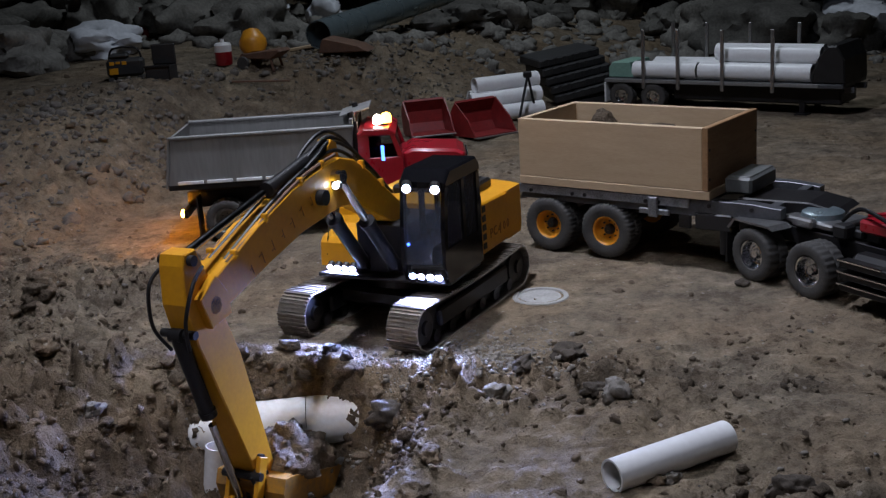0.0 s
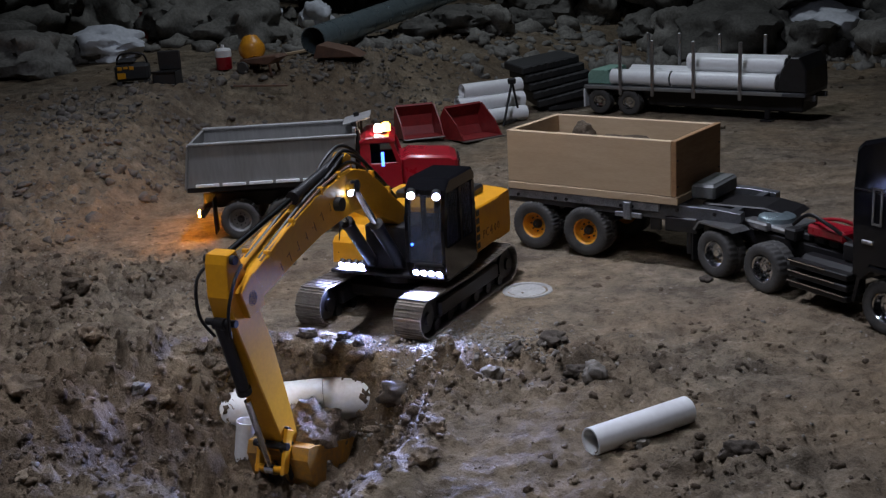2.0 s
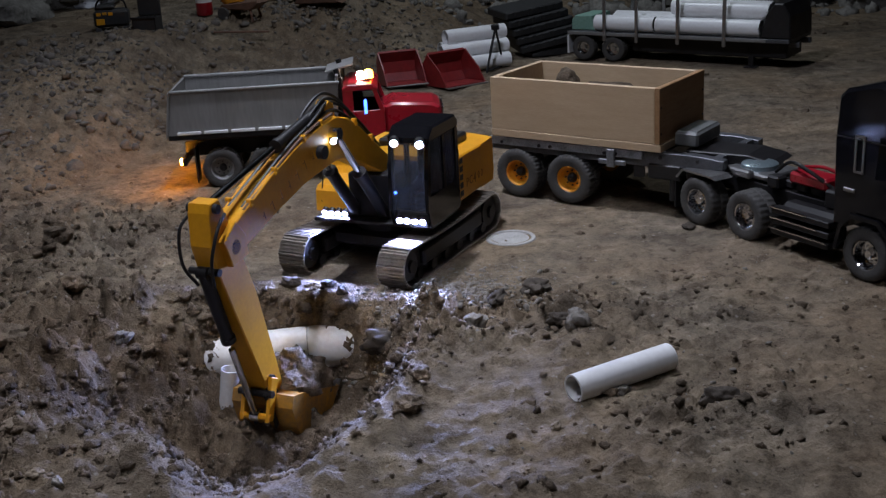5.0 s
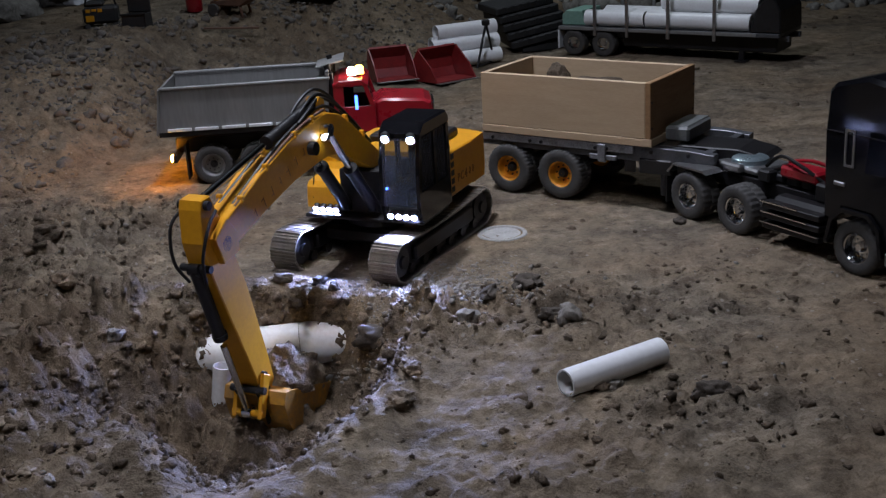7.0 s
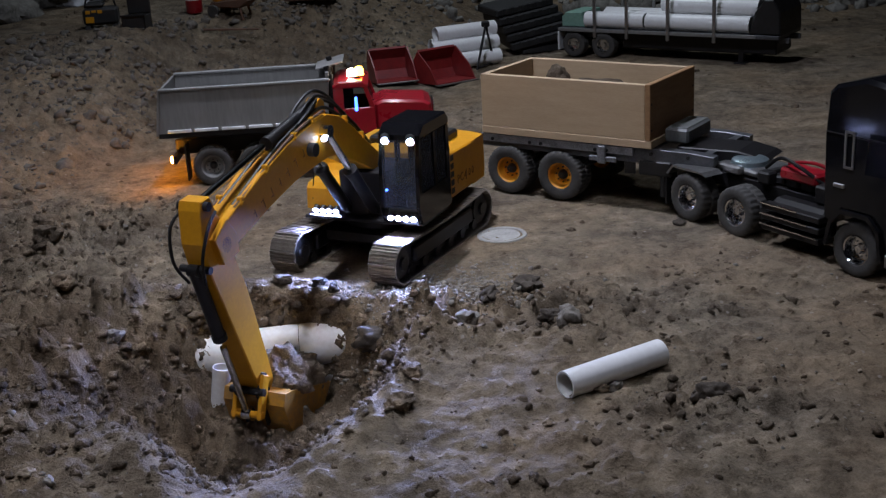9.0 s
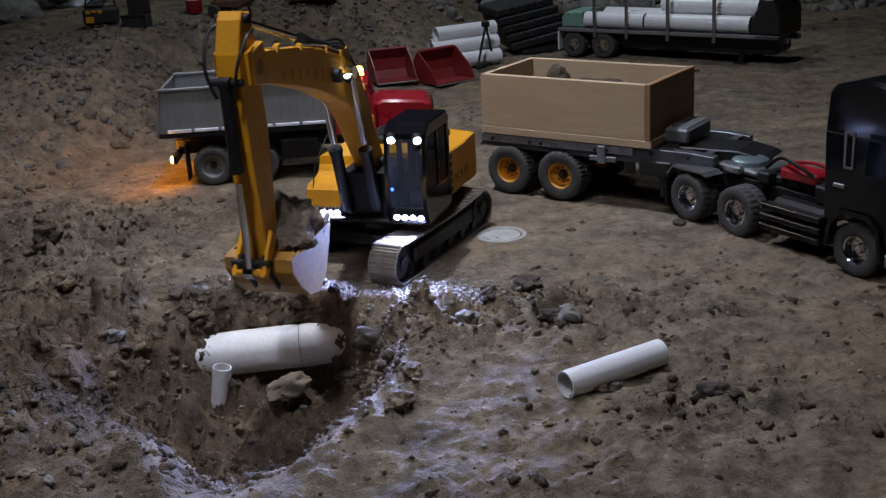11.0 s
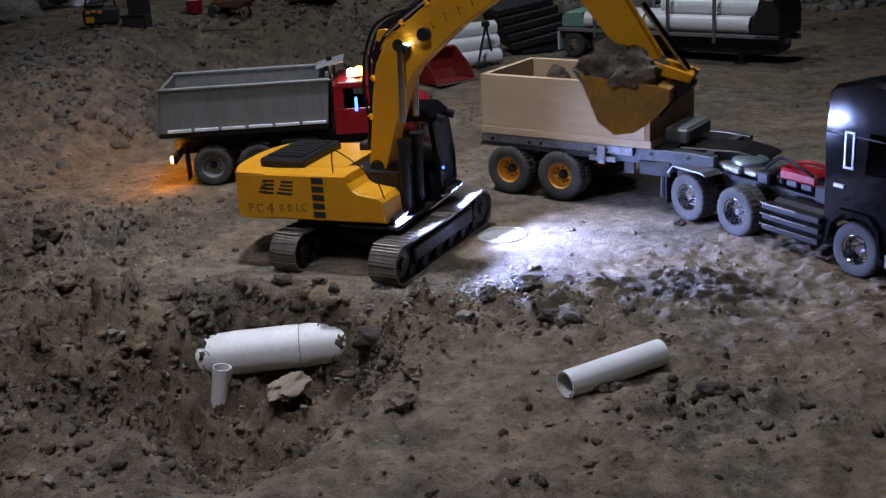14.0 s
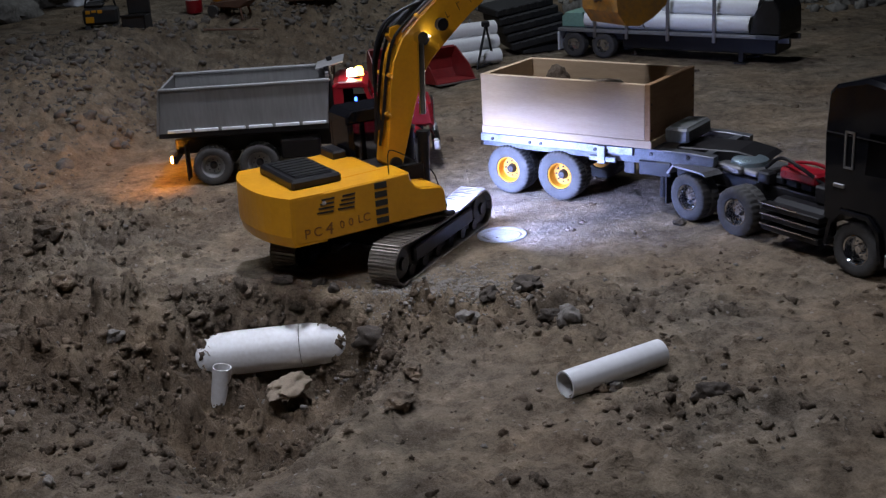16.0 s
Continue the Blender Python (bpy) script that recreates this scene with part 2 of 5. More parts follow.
def add_box(bm, lo, hi, bevel=0.0, m=None):
    r = bmesh.ops.create_cube(bm, size=1)
    vs = r["verts"]
    for v in vs:
        v.co = Vector([lo[i] + (v.co[i] + 0.5) * (hi[i] - lo[i]) for i in range(3)])
    if bevel:
        es = list({e for v in vs for e in v.link_edges})
        r = bmesh.ops.bevel(bm, geom=es, offset=bevel, segments=1, affect="EDGES", profile=0.5)
        vs = list({v for f in r["faces"] for v in f.verts})
    if m is not None:
        for v in vs:
            v.co = m @ v.co
    return bm


def box(lo, hi, bevel=0.0, m=None):
    return add_box(bmesh.new(), lo, hi, bevel, m)


def add_prism(bm, pts, y0, y1, bevel=0.0):
    """A polygon in the x-z plane, drawn out from y0 to y1."""
    a = [bm.verts.new((x, y0, z)) for x, z in pts]
    b = [bm.verts.new((x, y1, z)) for x, z in pts]
    n = len(pts)
    fs = [bm.faces.new(a), bm.faces.new(b[::-1])]
    for i in range(n):
        fs.append(bm.faces.new((a[i], b[i], b[(i + 1) % n], a[(i + 1) % n])))
    bmesh.ops.recalc_face_normals(bm, faces=fs)
    if bevel:
        es = [e for f in fs[:2] for e in f.edges]
        bmesh.ops.bevel(bm, geom=es, offset=bevel, segments=1, affect="EDGES", profile=0.5)
    return bm


def prism(pts, y0, y1, bevel=0.0):
    return add_prism(bmesh.new(), pts, y0, y1, bevel)


def add_tube(bm, p, q, r, seg=14, r2=None, caps=True):
    p, q = Vector(p), Vector(q)
    d = q - p
    m = Matrix.Translation((p + q) / 2) @ d.to_track_quat("Z", "Y").to_matrix().to_4x4()
    bmesh.ops.create_cone(bm, cap_ends=caps, segments=seg, radius1=r, radius2=r if r2 is None else r2, depth=d.length, matrix=m)
    return bm


def tube(p, q, r, seg=14, r2=None):
    return add_tube(bmesh.new(), p, q, r, seg, r2)


def add_lathe(bm, prof, seg=32, m=None, close=False):
    """Turns a profile of (radius, y) round the y axis."""
    rings = []
    for i in range(seg):
        a = 2 * math.pi * i / seg
        rings.append([bm.verts.new((r * math.cos(a), y, r * math.sin(a))) for r, y in prof])
    n = len(prof)
    fs = []
    for i in range(seg):
        A, B = rings[i], rings[(i + 1) % seg]
        for j in range(n if close else n - 1):
            k = (j + 1) % n
            fs.append(bm.faces.new((A[j], A[k], B[k], B[j])))
    bmesh.ops.recalc_face_normals(bm, faces=fs)
    if m is not None:
        for ring in rings:
            for v in ring:
                v.co = m @ v.co
    return bm


def lathe(prof, seg=32, m=None, close=False):
    return add_lathe(bmesh.new(), prof, seg, m, close)


def pipe_mesh(p, q, r, wall, seg=32, rough=0.0):
    """A hollow pipe from p to q."""
    p, q = Vector(p), Vector(q)
    d = q - p
    h = d.length
    m = Matrix.Translation(p) @ d.to_track_quat("Y", "Z").to_matrix().to_4x4()
    n = 10
    prof = [(r, h * i / n) for i in range(n + 1)] + [(r - wall, h * (n - i) / n) for i in range(n + 1)]
    bm = lathe(prof, seg, None, True)
    for v in bm.verts:
        if rough:
            v.co += Vector((0, 1, 0)) * rough * noise.noise(v.co * 60) * (1 if v.co.y < 0.01 or v.co.y > h - 0.01 else 0)
        v.co = m @ v.co
    return bm


def wire(points, r, seg=8):
    """A hose or cable through the points, smoothed."""
    P = [Vector(p) for p in points]
    out = []
    for i in range(len(P) - 1):
        a, b, c, d = P[max(i - 1, 0)], P[i], P[i + 1], P[min(i + 2, len(P) - 1)]
        for k in range(6):
            t = k / 6
            out.append(0.5 * (2 * b + (c - a) * t + (2 * a - 5 * b + 4 * c - d) * t * t + (3 * b - a - 3 * c + d) * t ** 3))
    out.append(P[-1])
    bm = bmesh.new()
    rings = []
    for i, p in enumerate(out):
        d = out[min(i + 1, len(out) - 1)] - out[max(i - 1, 0)]
        m = Matrix.Translation(p) @ d.to_track_quat("Z", "Y").to_matrix().to_4x4()
        rings.append([bm.verts.new(m @ Vector((r * math.cos(6.2832 * k / seg), r * math.sin(6.2832 * k / seg), 0))) for k in range(seg)])
    for A, B in zip(rings, rings[1:]):
        for k in range(seg):
            bm.faces.new((A[k], A[(k + 1) % seg], B[(k + 1) % seg], B[k]))
    bm.faces.new(rings[0][::-1])
    bm.faces.new(rings[-1])
    return bm


def rock_mesh(r, seed, sub=3, flat=0.75, jag=0.35):
    bm = bmesh.new()
    bmesh.ops.create_icosphere(bm, subdivisions=sub, radius=1)
    o = Vector((seed * 3.7, seed * 1.3, seed * 7.1))
    sx, sy = 1 + 0.3 * math.sin(seed * 5.1), 1 + 0.3 * math.cos(seed * 3.3)
    for v in bm.verts:
        c = v.co.copy()
        k = 1 + jag * noise.noise(c * 1.3 + o) + jag * 0.5 * noise.noise(c * 3.1 + o) + jag * 0.2 * noise.noise(c * 8 + o)
        v.co = Vector((c.x * sx, c.y * sy, c.z * flat)) * k * r
    return bm


def text_mesh(words, size, depth=0.0004, spacing=1.0):
    cu = bpy.data.curves.new("lettering", "FONT")
    cu.body, cu.size, cu.extrude, cu.align_x, cu.space_character = words, size, depth, "CENTER", spacing
    ob = bpy.data.objects.new("lettering", cu)
    scene.collection.objects.link(ob)
    me = bpy.data.meshes.new_from_object(ob.evaluated_get(bpy.context.evaluated_depsgraph_get()))
    bpy.data.objects.remove(ob)
    bm = bmesh.new()
    bm.from_mesh(me)
    return bm


# ---- ground ----
def hash2(ix, iy, s):
    h = np.sin(ix * 127.1 + iy * 311.7 + s * 74.7) * 43758.5453
    return h - np.floor(h)


def vnoise(x, y, s=0):
    ix, iy = np.floor(x), np.floor(y)
    fx, fy = x - ix, y - iy
    fx, fy = fx * fx * (3 - 2 * fx), fy * fy * (3 - 2 * fy)
    a, b, c, d = hash2(ix, iy, s), hash2(ix + 1, iy, s), hash2(ix, iy + 1, s), hash2(ix + 1, iy + 1, s)
    return (a * (1 - fx) + b * fx) * (1 - fy) + (c * (1 - fx) + d * fx) * fy - 0.5


def smooth(a, b, v):
    t = np.clip((v - a) / (b - a), 0, 1)
    return t * t * (3 - 2 * t)


def bump_at(x, y, cx, cy, rx, ry):
    return np.exp(-((x - cx) / rx) ** 2 - ((y - cy) / ry) ** 2)


TOE_X = [-4, -1.6, -0.95, -0.8, -0.675, -0.3, 0.0, 0.4, 0.9, 2.0, 4.0]
TOE_Y = [1.5, 1.8, 2.15, 2.33, 2.72, 3.15, 3.5, 4.1, 4.5, 4.6, 4.4]


def cells(x, y, s, gaps=0.35):
    """Rounded lumps on a jittered grid of unit cells; gaps is the share of empty ones."""
    ix, iy = np.floor(x), np.floor(y)
    best = np.zeros_like(x)
    for dx in (-1, 0, 1):
        for dy in (-1, 0, 1):
            cx, cy = ix + dx, iy + dy
            px, py = cx + 0.15 + 0.7 * hash2(cx, cy, s), cy + 0.15 + 0.7 * hash2(cx, cy, s + 3)
            k = hash2(cx, cy, s + 7)
            size = np.where(k < gaps, 0.0, 0.25 + 0.45 * (k - gaps) / (1 - gaps))
            d2 = ((x - px) ** 2 + (y - py) ** 2) / np.maximum(size, 1e-3) ** 2
            best = np.maximum(best, size * np.clip(1 - d2, 0, 1) ** 0.8)
    return best


def zones(x, y):
    """Bank distance, rubble, pit depth, rim and roughness of the earth."""
    d = (y - np.interp(x, TOE_X, TOE_Y)) + 0.25 * vnoise(x * 2.2, y * 2.2, 9)
    rubble = smooth(0.02, 0.25, d) * (1 - smooth(0.9, 1.4, d)) * smooth(0.25, -0.35, x)
    wx, wy = x + 0.035 * vnoise(x * 9, y * 9, 5) + 0.02 * vnoise(x * 22, y * 22, 15), y + 0.04 * vnoise(x * 9, y * 9, 6) + 0.02 * vnoise(x * 24, y * 24, 16)
    px, py = wx + 0.245, wy - 1.40
    e = np.sqrt((px / np.where(px < 0, 0.285, 0.198 + 0.03 * smooth(0.0, 0.15, py))) ** 2 + np.where(py > 0, py / 0.215, py / (0.38 - 0.15 * smooth(-0.03, -0.17, px))) ** 2)
    side = smooth(-0.25, 0.12, py)
    steep = 0.50 + 0.31 * np.clip(py / (0.215 * e + 1e-6), 0, 1) ** 2
    pit = (1 - smooth(steep, 1.0, e)) * side + (1 - smooth(0.30, 1.0, e)) * (1 - side)
    rim = np.exp(-((e - 1.07) / 0.12) ** 2) * (0.35 + 0.65 * side)
    flat = np.clip(bump_at(x, y, -0.07, 1.83, 0.27, 0.22) + bump_at(x, y, -0.17, 1.70, 0.2, 0.07) + 0.75 * bump_at(x, y, -0.04, 1.60, 0.12, 0.07) + 0.6 * bump_at(x, y, 0.2, 1.25, 0.1, 0.06) + bump_at(x, y, 0.35, 1.9, 0.45, 0.25) + bump_at(x, y, -0.3, 2.33, 0.5, 0.2)
                   + bump_at(x, y, 0.8, 3.3, 0.6, 0.4), 0, 1)
    rough = np.clip(1.35 * pit * (0.6 + 0.4 * side) + 0.95 * rim + 0.8 * smooth(-0.25, -0.6, x) * (1 - smooth(2.0, 2.4, y)) + 0.13 + 0.55 * np.clip(vnoise(x * 5, y * 5, 71) + 0.1, 0, 1) + 0.7 * rubble
                    + 0.7 * bump_at(x, y, 0.27, 1.20, 0.16, 0.14) + 0.75 * bump_at(x, y, 0.14, 1.48, 0.2, 0.12) + 0.5 * bump_at(x, y, -0.05, 1.48, 0.12, 0.12), 0, 1.7)
    return d, rubble, pit, rim, rough * (1 - 0.8 * flat), flat


def ground_height(x, y, fine=True):
    x, y = np.asarray(x, float), np.asarray(y, float)
    d, rubble, pit, rim, rough, flat = zones(x, y)
    h = (0.016 * vnoise(x * 3.1, y * 3.1, 1) + 0.010 * vnoise(x * 9, y * 9, 2)) * (1 - 0.85 * flat)
    h = h + 0.17 * smooth(0, 1.0, d) + 0.06 * smooth(1.2, 2.6, d) + 0.03 * rubble * vnoise(x * 6, y * 6, 21)
    h = h - 0.136 * pit * (1 - 0.55 * smooth(-0.30, -0.47, x)) + 0.012 * rim * (1 - 0.9 * bump_at(x, y, -0.05, 1.60, 0.15, 0.10)) - 0.007 * bump_at(x, y, -0.07, 1.63, 0.13, 0.06)
    h = h - 0.075 * np.clip(1.5 * bump_at(x + 0.04 * vnoise(x * 16, y * 16, 61), y + 0.04 * vnoise(x * 18, y * 18, 62), -0.425, 1.375, 0.085, 0.095), 0, 1) + 0.014 * bump_at(x, y, -0.330, 1.480, 0.05, 0.04)
    if fine:
        wx, wy = (x + 0.022 * vnoise(x * 38, y * 38, 31) + 0.010 * vnoise(x * 90, y * 90, 33), y + 0.022 * vnoise(x * 38, y * 38, 32) + 0.010 * vnoise(x * 90, y * 90, 34))
        h = h + rough * (0.030 * cells(wx * 21, wy * 21, 3, 0.5) * (1 - 0.6 * rubble) + 0.020 * cells(wx * 43, wy * 43, 4, 0.35) + 0.012 * cells(wx * 85, wy * 85, 5, 0.3))
        h = h + (0.35 + rough) * (0.0065 * vnoise(x * 62, y * 62, 8) + 0.004 * vnoise(x * 140, y * 140, 10)) * (1 - 0.4 * flat)
        ruts = np.sin((x * 0.42 + y * 0.9) * 150 + 3 * vnoise(x * 6, y * 6, 12)) * bump_at(x, y, 0.25, 1.62, 0.25, 0.12)
        h = h + 0.0016 * ruts
    return h


def z_at(x, y):
    return float(ground_height(x, y))


def spaced(lo, hi, step, far_lo, far_hi, grow=1.12):
    mid = list(np.arange(lo, hi, step))
    s, v, left = step, lo, []
    while v > far_lo:
        s = min(s * grow, 0.25)
        v -= s
        left.append(v)
    s, v, right = step, hi, []
    while v < far_hi:
        right.append(v)
        s = min(s * grow, 0.25)
        v += s
    return np.array(left[::-1] + mid + right)


GX = spaced(-0.95, 0.95, 0.0045, -5, 5, 1.03)
GY = spaced(0.98, 2.25, 0.0045, -3, 8.5, 1.012)
XX, YY = np.meshgrid(GX, GY)
ZZ = ground_height(XX, YY)
nx, ny = len(GX), len(GY)
idx = np.arange(nx * ny).reshape(ny, nx)
quads = np.stack([idx[:-1, :-1], idx[:-1, 1:], idx[1:, 1:], idx[1:, :-1]], -1).reshape(-1, 4)
me = bpy.data.meshes.new("ground")
me.vertices.add(nx * ny)
me.vertices.foreach_set("co", np.stack([XX, YY, ZZ], -1).ravel())
me.loops.add(len(quads) * 4)
me.loops.foreach_set("vertex_index", quads.ravel())
me.polygons.add(len(quads))
me.polygons.foreach_set("loop_start", np.arange(len(quads)) * 4)
me.polygons.foreach_set("use_smooth", np.ones(len(quads), bool))
me.update()
# freshly dug soil: darker brown, with the hollow's shade painted into it
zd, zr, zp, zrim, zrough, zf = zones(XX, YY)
dug_shade = np.clip(1.1 * zp + 0.7 * zrim + 0.9 * bump_at(XX, YY, -0.425, 1.36, 0.11, 0.11) + 0.3 * smooth(-0.2, -0.5, XX) * (vnoise(XX * 4, YY * 4, 51) > 0.02) * (YY < 2.0), 0, 1)
dug_shade = np.clip(dug_shade * (0.75 + 0.9 * vnoise(XX * 14, YY * 14, 52)), 0, 1)
me.attributes.new("dug", "FLOAT", "POINT").data.foreach_set("value", dug_shade.ravel().astype(np.float32))
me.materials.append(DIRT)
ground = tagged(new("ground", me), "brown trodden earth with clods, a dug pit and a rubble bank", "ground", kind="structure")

# ---- hall round the site: plain walls and ceiling that close the place ----
for name, lo, hi in (("wall_north", (-5, 8.3, -0.3), (5, 8.5, 3.2)), ("wall_south", (-5, -3.2, -0.3), (5, -3.0, 3.2)),
                     ("wall_east", (5, -3.2, -0.3), (5.2, 8.5, 3.2)), ("wall_west", (-5.2, -3.2, -0.3), (-5, 8.5, 3.2))):
    tagged(part(name, box(lo, hi), PLASTER), "dark painted wall of the hall", "wall", kind="structure")
tagged(part("ceiling", box((-5.2, -3.2, 3.2), (5.2, 8.5, 3.3)), PLASTER), "dark ceiling of the hall", "ceiling", kind="structure")

# ---- excavator ----
EXC = (-0.0927, 1.8006)
FOOT = (0.0115, 0.148)      # boom foot in the house's plane: forward, up
ARM_Y = -0.012
L_BOOM, L_STICK = 0.453, 0.250
LINK_AT, LINK_LEN = 0.214, 0.056

exc = thing("excavator", pose(EXC[0], EXC[1], 0), "yellow tracked scale-model excavator with lit white work lamps, on bare earth", "excavator")

TRACK_AZ = -118.8
TR_LEN, TR_R = 0.136, 0.034
TW = 0.048
TRACK_DIP = 1.5      # the tracks lean a little down towards the pit


def build_track(side, center):
    """A crawler: side frame, rollers, sprocket, idler and shoes. side 1 has its outer face at -y."""
    at = Matrix.Translation(center) @ pose(0, 0, 0, 0, 0, TRACK_AZ) @ pose(0, 0, 0, 0, TRACK_DIP, 0)
    r = TR_R - 0.006
    pts = []
    for k in range(9):
        a = radians(-90 + 180 * k / 8)
        pts.append((TR_LEN + r * 0.86 * math.cos(a), TR_R + r * 0.86 * math.sin(a)))
    for k in range(9):
        a = radians(90 + 180 * k / 8)
        pts.append((-TR_LEN + r * 0.86 * math.cos(a), TR_R + r * 0.86 * math.sin(a)))
    bm = prism(pts, -TW / 2 + 0.012, TW / 2 - 0.012, 0.002)
    add_box(bm, (-TR_LEN * 0.75, -TW / 2 + 0.004, TR_R - 0.012), (TR_LEN * 0.72, TW / 2 - 0.004, TR_R + 0.014), 0.003)
    track = part("crawler_track", bm, BLACK, exc, "black crawler track with bare steel shoes", at=at)
    for name, x, rr in (("idler", TR_LEN, 0.023), ("sprocket", -TR_LEN, 0.025)):
        w = lathe([(0.001, -TW / 2 + 0.002), (0.010, -TW / 2 + 0.002), (0.011, -TW / 2 + 0.006), (rr, -TW / 2 + 0.008), (rr, TW / 2 - 0.008),
                   (0.011, TW / 2 - 0.006), (0.010, TW / 2 - 0.002), (0.001, TW / 2 - 0.002)], 20)
        part(name, w, SATIN_DARK, track, smooth=True, at=pose(x, 0, TR_R))
    for k in range(6):
        x = -TR_LEN * 0.8 + k * TR_LEN * 0.32
        part("roller", lathe([(0.001, -TW / 2 + 0.006), (0.009, -TW / 2 + 0.006), (0.009, TW / 2 - 0.006), (0.001, TW / 2 - 0.006)], 12), SATIN_DARK, track,
             smooth=True, at=pose(x, 0, 0.014))
    bm = bmesh.new()
    add_box(bm, (-0.0078, -TW / 2, -0.0012), (0.0078, TW / 2, 0.0012), 0.0006)
    add_box(bm, (-0.0072, -TW / 2 + 0.001, 0.0012), (-0.0048, TW / 2 - 0.001, 0.0042))
    add_box(bm, (-0.001, -TW / 2 + 0.001, 0.0012), (0.0008, TW / 2 - 0.001, 0.0034))
    add_box(bm, (0.0046, -TW / 2 + 0.001, 0.0012), (0.0064, TW / 2 - 0.001, 0.0034))
    shoe = part("track_shoe", bm, SHOE_STEEL, track)
    R = TR_R - 0.004
    total = 4 * TR_LEN + 2 * math.pi * R
    count = 48
    for k in range(count):
        s = total * k / count
        if s < 2 * TR_LEN:
            p = (TR_LEN - s, TR_R + R - 0.006 * math.sin(math.pi * s / (2 * TR_LEN)), 0)
        elif s < 2 * TR_LEN + math.pi * R:
            a = (s - 2 * TR_LEN) / R
            p = (-TR_LEN - R * math.sin(a), TR_R + R * math.cos(a), -math.degrees(a))
        elif s < 4 * TR_LEN + math.pi * R:
            p = (-TR_LEN + (s - 2 * TR_LEN - math.pi * R), TR_R - R, 180)
        else:
            a = (s - 4 * TR_LEN - math.pi * R) / R
            p = (TR_LEN + R * math.sin(a), TR_R - R * math.cos(a), 180 - math.degrees(a))
        m = pose(p[0], 0, p[1], 0, p[2], 0)
        if k == 0:
            shoe.matrix_basis = m
        else:
            c = shoe.copy()
            scene.collection.objects.link(c)
            c.matrix_basis = m
    return track


left = Vector((-0.877, 0.483, 0))
near = Vector((-0.012 - EXC[0], 1.770 - EXC[1], -0.003))
build_track(1, near)
build_track(-1, near + left * 0.181)
mid = near + left * 0.0905
bm = box((-0.07, -0.08, 0.026), (0.07, 0.08, 0.052), 0.006)
add_tube(bm, (0, 0, 0.05), (0, 0, 0.07), 0.062, 28)
part("undercarriage", bm, BLACK, exc, "black centre frame and slewing ring", at=Matrix.Translation(mid) @ pose(0, 0, 0, 0, 0, TRACK_AZ))

HR, HL = -0.109, 0.099      # right and left faces of the house
# house: x forward, y left, z up, over the swing axis
house_pts = [(-0.202, 0.077), (-0.202, 0.147), (-0.10, 0.150), (-0.006, 0.153), (-0.003, 0.140), (0.004, 0.130), (0.014, 0.125), (0.048, 0.121), (0.055, 0.113), (0.058, 0.080), (-0.16, 0.075)]
bm = prism(house_pts, HR, -0.046, 0.0025)
house = part("house", bm, YELLOW, exc, "glossy yellow superstructure with a stepped side cover")
# rear counterweight with a curved back
bm = bmesh.new()
out = []
for k in range(13):
    y = HR + 0.0005 + (HL - HR - 0.001) * k / 12
    u = 2 * k / 12 - 1
    out.append((-0.2015 - 0.027 * (1 - abs(u) ** 2.4), y))
bot = [bm.verts.new((x, y, 0.074)) for x, y in out]
low = [bm.verts.new((x - 0.004, y, 0.09)) for x, y in out]
top = [bm.verts.new((x - 0.002, y, 0.1485)) for x, y in out]
bot2 = [bm.verts.new((-0.15, y, 0.074)) for x, y in out]
top2 = [bm.verts.new((-0.15, y, 0.1485)) for x, y in out]
for A, B in ((bot, low), (low, top), (top, top2), (bot2, bot), (top2, bot2)):
    for k in range(12):
        bm.faces.new((A[k], A[k + 1], B[k + 1], B[k]))
for k in (0, 12):
    bm.faces.new((bot[k], low[k], top[k], top2[k], bot2[k]))
bmesh.ops.recalc_face_normals(bm, faces=bm.faces)
part("counterweight", bm, YELLOW, house, "rounded yellow counterweight")
part("rear_cover", prism([(-0.202, 0.075), (-0.202, 0.147), (-0.034, 0.152), (-0.034, 0.075)], 0.035, HL, 0.0025), YELLOW, house)
part("deck", box((-0.17, -0.047, 0.072), (0.055, 0.036, 0.1455), 0.002, None), BLACK, house, "black deck round the boom foot")
part("top_cover", prism([(-0.2, 0.1450), (-0.2, 0.1478), (-0.03, 0.1532), (-0.03, 0.1450)], -0.06, 0.045, 0.0006), YELLOW, house)
bm = box((-0.182, -0.070, 0.1465), (-0.100, 0.062, 0.163), 0.004)
add_box(bm, (-0.172, -0.058, 0.163), (-0.110, 0.050, 0.1655), 0.001)
for k in range(7):
    add_box(bm, (-0.170, -0.056 + 0.0155 * k, 0.1655), (-0.112, -0.051 + 0.0155 * k, 0.1668))
part("engine_grille", bm, BLACK, house, "matt black engine cover")
for k in range(5):
    part("vent_slot", box((-0.067, HR - 0.0011, 0.083 + k * 0.0137), (-0.046, HR - 0.0001, 0.0925 + k * 0.0137), 0.0004), MARK, house)
    part("vent_slot", box((-0.066, HL + 0.0001, 0.083 + k * 0.0137), (-0.054, HL + 0.0012, 0.0925 + k * 0.0137), 0.0004), MARK, house)
for k in range(4):
    for x in (-0.163, -0.129):
        part("grille_bar", prism([(x + 0.003 * k, 0.1180 + k * 0.0062), (x + 0.003 * k, 0.1206 + k * 0.0062), (x + 0.027 + 0.001 * k, 0.1196 + k * 0.0066), (x + 0.026 + 0.001 * k, 0.1170 + k * 0.0066)], HR - 0.0010, HR - 0.0001), MARK, house)
part("latch", tube((-0.152, HR - 0.0035, 0.134), (-0.152, HR, 0.134), 0.0035, 10), CHROME, house)
